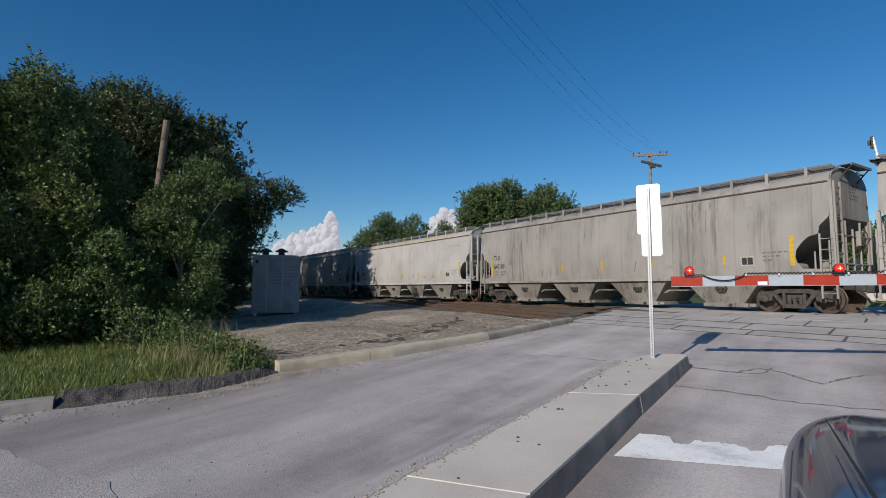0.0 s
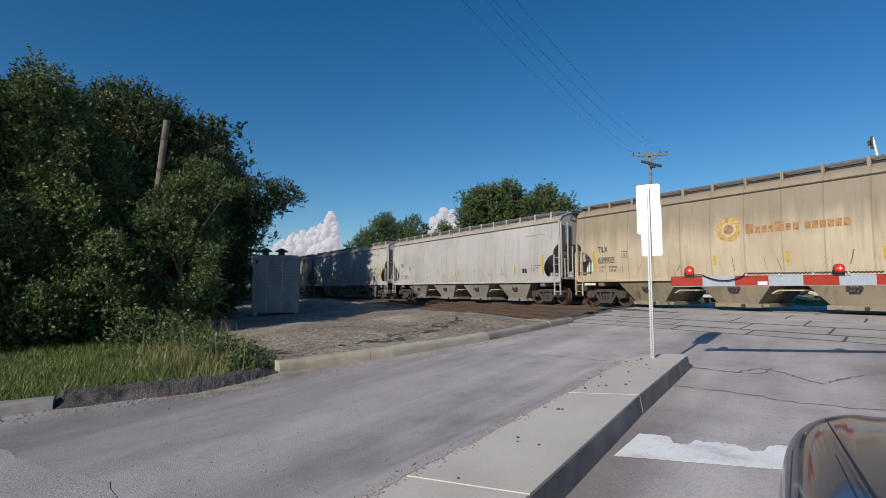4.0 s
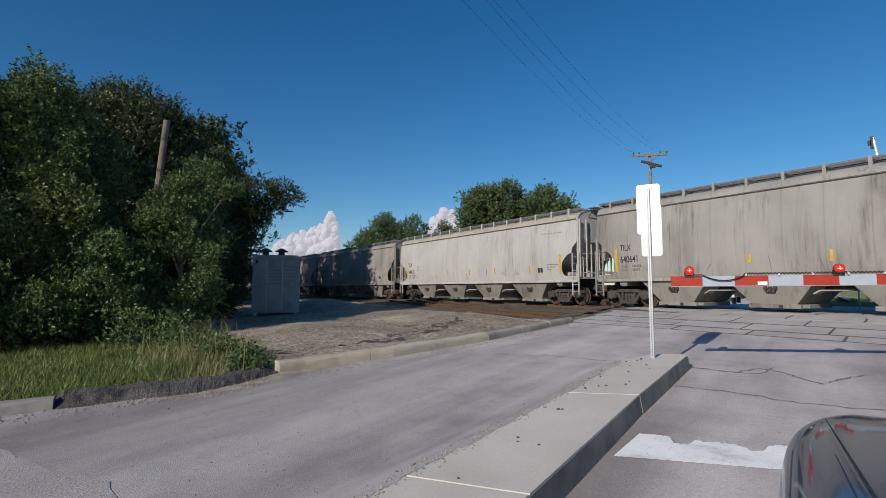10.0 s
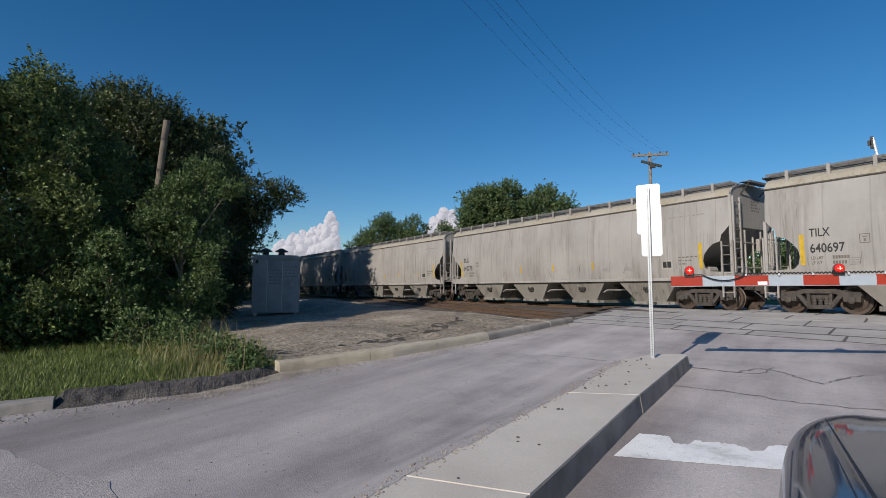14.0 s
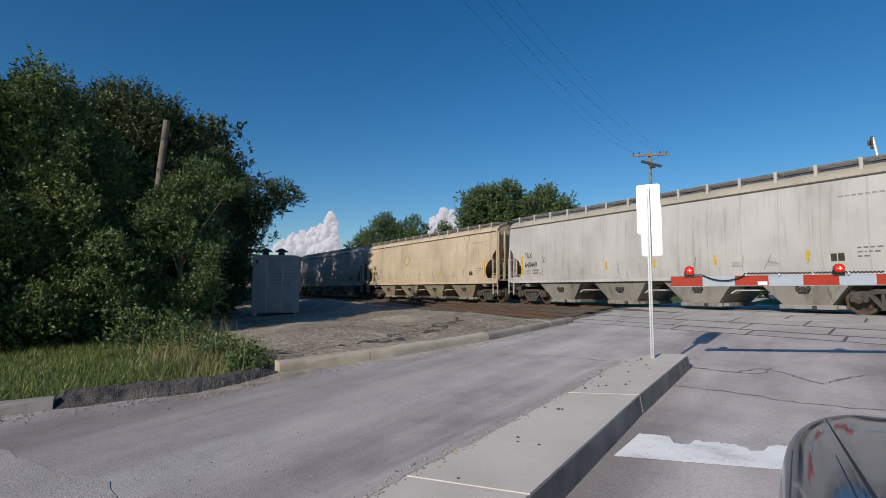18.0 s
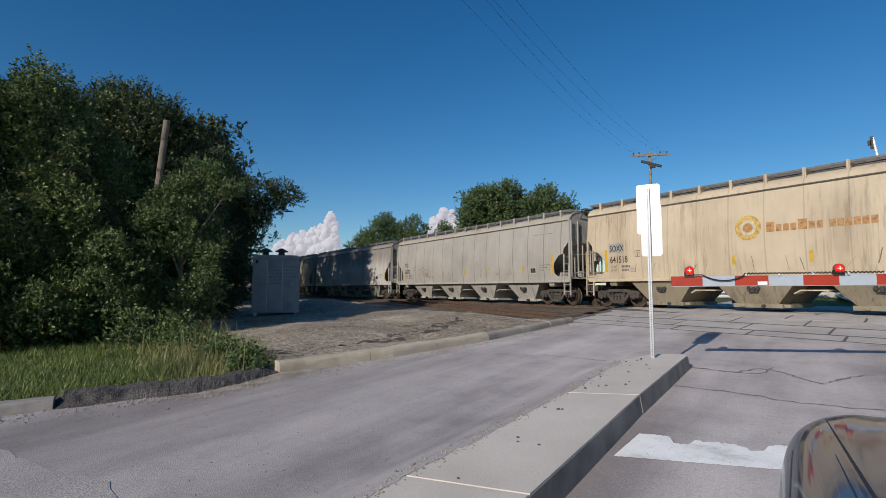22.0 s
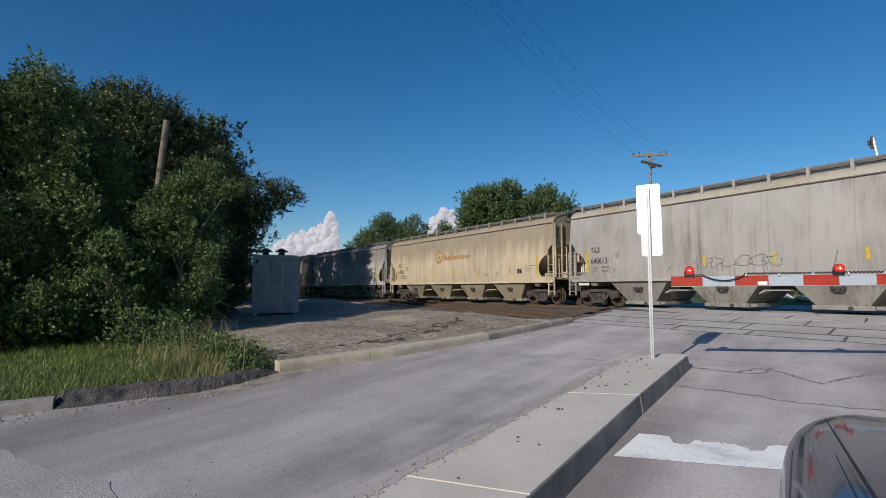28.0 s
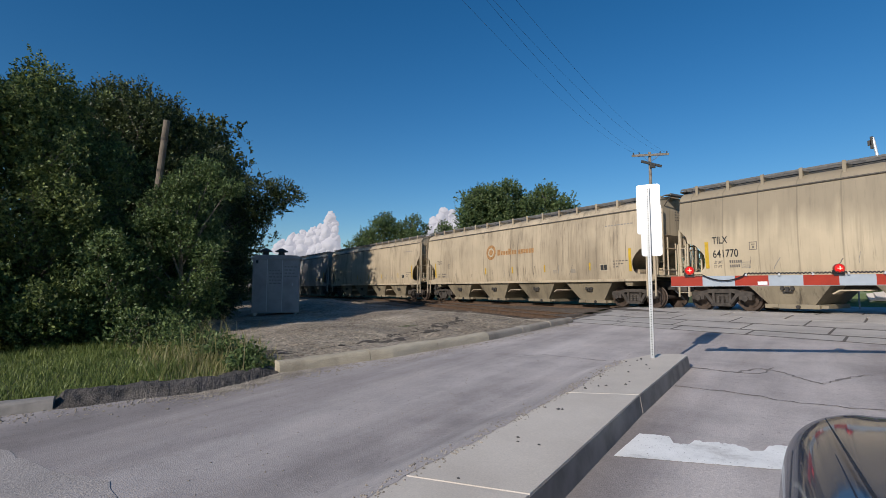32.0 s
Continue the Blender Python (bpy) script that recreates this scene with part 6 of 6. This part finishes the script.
blades("grass", "green grass verge behind the kerb", verge, 62000, 0.04, 0.13, M_GRASS, 1)
blades("dry_weeds", "tall dry weeds and seed stems in the verge", weeds, 4200, 0.06, 0.27, M_DRY, 2)
blades("dry_weeds", "thin seed stems standing over the verge", weeds, 150, 0.4, 0.9, M_DRY, 5)
blades("grass", "taller tufts of green grass in the verge", tufts, 9000, 0.10, 0.26, M_GRASS, 3)


# ---- beyond the tracks ----
M_GLASS, nt, bs = mat_new("tinted_glass", 0.02)
bs.inputs["Base Color"].default_value = (0.02, 0.025, 0.03, 1)
bs.inputs["Specular IOR Level"].default_value = 0.8
M_HEADLAMP, nt, bs = mat_new("lit_headlamp", 0.1)
bs.inputs["Base Color"].default_value = (0.9, 0.9, 0.9, 1)
bs.inputs["Emission Color"].default_value = (1.0, 0.97, 0.9, 1)
bs.inputs["Emission Strength"].default_value = 3.0
M_DARKPAINT = plain("dark_vehicle_paint", (0.025, 0.028, 0.036), 0.3, 0.0, 0.2, relief=0.0)


def pickup():
    x, y = -19.0, 34.4
    root = thing("pickup_truck", "dark pickup truck with lit headlights waiting beyond the train", "truck", at=pose(x, y, -0.197, 0, 0, 112.7))
    # local x runs back from the front bumper
    part("body", boxes((0.0, 1.7, -0.98, 0.98, 0.45, 1.15), (1.5, 3.2, -0.96, 0.96, 0.45, 1.2), (3.1, 5.4, -0.98, 0.98, 0.45, 1.2), bev=0.06), M_DARKPAINT, root)
    bm = frustum(bmesh.new(), 1.5, 3.3, 0.9, 1.18, 2.0, 3.1, 0.74, 1.85)
    part("cab", bm, M_GLASS, root)
    part("grille", boxes((-0.03, 0.0, -0.55, 0.55, 0.7, 1.02), bev=0.01), M_GALV, root)
    part("bumper", boxes((-0.12, 0.05, -0.97, 0.97, 0.42, 0.62), bev=0.03), M_GALV, root)
    for s in (-1, 1):
        part("headlight", boxes((-0.04, 0.02, s * 0.76 - 0.13, s * 0.76 + 0.13, 0.78, 0.98), bev=0.02), M_HEADLAMP, root)
    for xx in (0.95, 4.3):
        for s in (-1, 1):
            wh = part("wheel", lathe([(0.38, s * 0.72), (0.38, s * 0.96), (0.27, s * 0.965)], 24), M_RUBBER, root, at=pose(xx, 0, 0.38))
            part("rim", lathe([(0.26, s * 0.95), (0.24, s * 0.97), (0.05, s * 0.96)], 16), M_GALV, wh)


pickup()


def bank():
    """A grassy bank with pale broken slabs beyond the tracks."""
    bm = bmesh.new()
    bmesh.ops.create_grid(bm, x_segments=40, y_segments=14, size=1)
    for v in bm.verts:
        x, y = v.co.x * 9.0, v.co.y * 2.6
        h = 1.0 * max(0.0, 1 - (v.co.x) ** 2) ** 0.5 * max(0.0, 1 - v.co.y ** 2)
        v.co = Vector((x, y, h + 0.12 * noise.noise((x, y, 2)) - 0.05))
    root = tagged(thing("grass_bank", "low grassy bank beyond the tracks", "bank", at=pose(-6.5, 32.5, ground_level(-6.5, 32.5), 0, 0, 12)), kind="structure")
    part("turf", bm, M_LAWN, root)
    rnd = random.Random(12)
    for i in range(16):
        x, y = rnd.uniform(-7.5, 6), rnd.uniform(-2.2, -0.6)
        h = 1.0 * (1 - (x / 9) ** 2) ** 0.5 * (1 - (y / 2.6) ** 2)
        part("slab", boxes((-0.5, 0.5, -0.3, 0.3, -0.08, 0.08), bev=0.02), M_CONCRETE, root, at=pose(x, y, h + 0.04, rnd.uniform(10, 35), rnd.uniform(-10, 10), rnd.uniform(0, 180)))


bank()


def far_sign():
    x, y = -8.23, 25.2
    root = thing("marker_sign", "small white diamond marker on a thin post", "sign", at=pose(x, y, ground_level(x, y)))
    part("post", rod(bmesh.new(), (0, 0, -0.1), (0, 0, 2.1), 0.03, 8), M_GALV, root)
    part("plate", prism(bmesh.new(), [(0, 1.62), (0.19, 1.88), (0, 2.14), (-0.19, 1.88)], -0.045, -0.035), M_SIGN, root, at=pose(0, 0, 0, 0, 0, 20))


far_sign()


# ---- clouds ----
M_CLOUD, nt, bs = mat_new("cloud_white", 1.0)
bs.inputs["Base Color"].default_value = (0.22, 0.21, 0.215, 1)
bs.inputs["Specular IOR Level"].default_value = 0.0
bs.inputs["Emission Color"].default_value = (0.80, 0.80, 0.92, 1)
bs.inputs["Emission Strength"].default_value = 0.46


def cloud(label, x, y, z, w, towers, seed):
    """Billows heaped into towers on one broad foot; towers: (place along, height, thickness)."""
    rnd = random.Random(seed)
    bm = bmesh.new()

    def billow(cx, cz, r):
        m = pose(cx, rnd.uniform(-30, 30), cz, rnd.uniform(0, 90), rnd.uniform(0, 90), 0) @ Matrix.Diagonal((r, r * 1.2, r, 1))
        bmesh.ops.create_icosphere(bm, subdivisions=3, radius=1, matrix=m)
    for cx, top, thick in towers:
        n = 9
        for i in range(n):
            f = i / (n - 1)
            r = thick * (1.0 - 0.45 * f) * rnd.uniform(0.8, 1.05)
            for _ in range(3):
                billow(cx * w + rnd.uniform(-0.6, 0.6) * thick * (1.1 - 0.6 * f), f * (top - r * 0.6) + rnd.uniform(-0.15, 0.15) * thick, r * rnd.uniform(0.55, 0.95))
    for i in range(26):
        billow(rnd.uniform(-0.5, 0.5) * w, rnd.uniform(-20, 12), rnd.uniform(16, 26))
    for v in bm.verts:
        p = v.co.copy()
        for k, a in ((0.03, 9), (0.08, 4), (0.2, 1.8), (0.45, 0.8)):
            v.co += Vector(noise.noise_vector(p * k)) * a
    for f in bm.faces:
        f.smooth = True
    return tagged(part("cloud", bm, M_CLOUD, None, at=pose(x, y, z, 0, 0, 57)), label, "cloud", kind="structure")


cloud("white cumulus cloud low over the horizon", -2490, 790, 195, 330, [(-0.36, 45, 30), (-0.2, 80, 34), (-0.05, 95, 36), (0.1, 110, 36), (0.22, 120, 36), (0.36, 190, 40), (0.42, 150, 30)], 1)
cloud("white cumulus cloud low over the horizon", -2085, 1335, 280, 150, [(-0.3, 70, 26), (0.0, 120, 34), (0.3, 105, 32), (0.45, 60, 26)], 5)


# ---- the parked car ----
M_CARPAINT, nt, bs = mat_new("dark_blue_grey_car_paint", 0.28, 0.0)
bs.inputs["Specular IOR Level"].default_value = 0.0
bs.inputs["Base Color"].default_value = (0.046, 0.062, 0.095, 1)
bs.inputs["Coat Weight"].default_value = 0.75
bs.inputs["Coat Roughness"].default_value = 0.06


def car():
    """A saloon whose nose points down the road; local x forward from the front bumper back, y to its left."""
    fx, fy = -0.385, 0.92
    front = Vector((0.92, 0.385, 0)) * 0.835 + Vector((fx, fy, 0)) * 3.05
    root = thing("car", "dark blue-grey saloon car waiting at the stop line", "car", at=pose(front.x, front.y, base_level(front.y) + 0.045, 0, -2.35, math.degrees(math.atan2(fy, fx))))
    bm = bmesh.new()
    rows = []
    for u in (0.0, 0.04, 0.12, 0.26, 0.45, 0.7, 1.0, 1.4, 1.8, 2.1):
        hw = 0.91 * (1 - 0.34 * max(0, 1 - u / 0.62) ** 2.0)
        zc = 0.862 + 0.075 * u - 0.035 * max(0, 1 - u / 0.9) ** 1.6 - (0.24 if u == 0 else 0.12 if u < 0.1 else 0.03 if u < 0.2 else 0)
        half = [(hw * 0.96, 0.22), (hw, 0.42), (hw * 1.005, 0.62), (hw * 0.985, zc - 0.14), (hw * 0.95, zc - 0.07), (hw * 0.87, zc - 0.025), (hw * 0.78, zc - 0.015), (hw * 0.74, zc - 0.022), (hw * 0.45, zc), (0, zc + 0.01)]
        rows.append([bm.verts.new((-u, y, z)) for y, z in half] + [bm.verts.new((-u, -y, z)) for y, z in half[-2::-1]])
    for p, q in zip(rows, rows[1:]):
        for i in range(len(p) - 1):
            bm.faces.new((p[i], p[i + 1], q[i + 1], q[i]))
    bm.faces.new(rows[0])
    bmesh.ops.recalc_face_normals(bm, faces=bm.faces)
    for f in bm.faces:
        f.smooth = True
    hood = part("hood", bm, M_CARPAINT, root)
    mod = hood.modifiers.new("round", "SUBSURF")
    mod.levels = mod.render_levels = 2
    bm = boxes((-4.62, -2.0, -0.82, 0.82, 0.24, 0.86), bev=0.06)
    part("body", bm, M_CARPAINT, root)
    bm = bmesh.new()
    frustum(bm, -4.1, -2.0, 0.72, 0.85, -3.7, -2.75, 0.52, 1.38)
    bmesh.ops.recalc_face_normals(bm, faces=bm.faces)
    part("cabin_glass", bm, M_GLASS, root)
    part("roof", boxes((-3.7, -2.75, -0.52, 0.52, 1.38, 1.41), bev=0.012), M_CARPAINT, root)
    for x in (-0.85, -3.6):
        for s in (-1, 1):
            wh = part("wheel", lathe([(0.33, s * 0.70), (0.33, s * 0.90), (0.24, s * 0.905)], 28), M_RUBBER, root, at=pose(x, 0, 0.29))
            part("rim", lathe([(0.23, s * 0.89), (0.22, s * 0.91), (0.05, s * 0.90)], 20), M_GALV, wh)
    for s in (-1, 1):
        part("headlight", boxes((-0.42, -0.10, s * 0.62 - 0.14, s * 0.62 + 0.14, 0.60, 0.74), bev=0.04), M_GLASS, root)
    part("antenna", rod(bmesh.new(), (-0.90, 0.768, 0.962), (-2.0, 0.708, 1.041), 0.002, 8, 0.0055), M_RUBBER, root)


car()


def motions():
    for k, car in enumerate(TRAIN):
        walk(car, [(float(t), pose(car_x(k, t), TRACK_Y, 0)) for t in RUN])
    # wheels roll with the run of the train; alike wheelsets share the turning
    actions = {}
    for car in TRAIN:
        for truck in car.children:
            for w in truck.children:
                if w.name.split(".")[0] != "wheelset":
                    continue
                key = round(w.location.x, 2)
                if key not in actions:
                    rows = []
                    for f in range(0, 961):
                        t = f / 30
                        rows.append((t, pose(key, 0, WHEEL_R, 0, math.degrees((car_x(0, t) - car_x(0, 0)) / WHEEL_R), 0)))
                    walk(w, rows)
                    actions[key] = w.animation_data
                else:
                    w.rotation_mode = "QUATERNION"
                    w.animation_data_create()
                    w.animation_data.action = actions[key].action
                    w.animation_data.action_slot = actions[key].action_slot


motions()
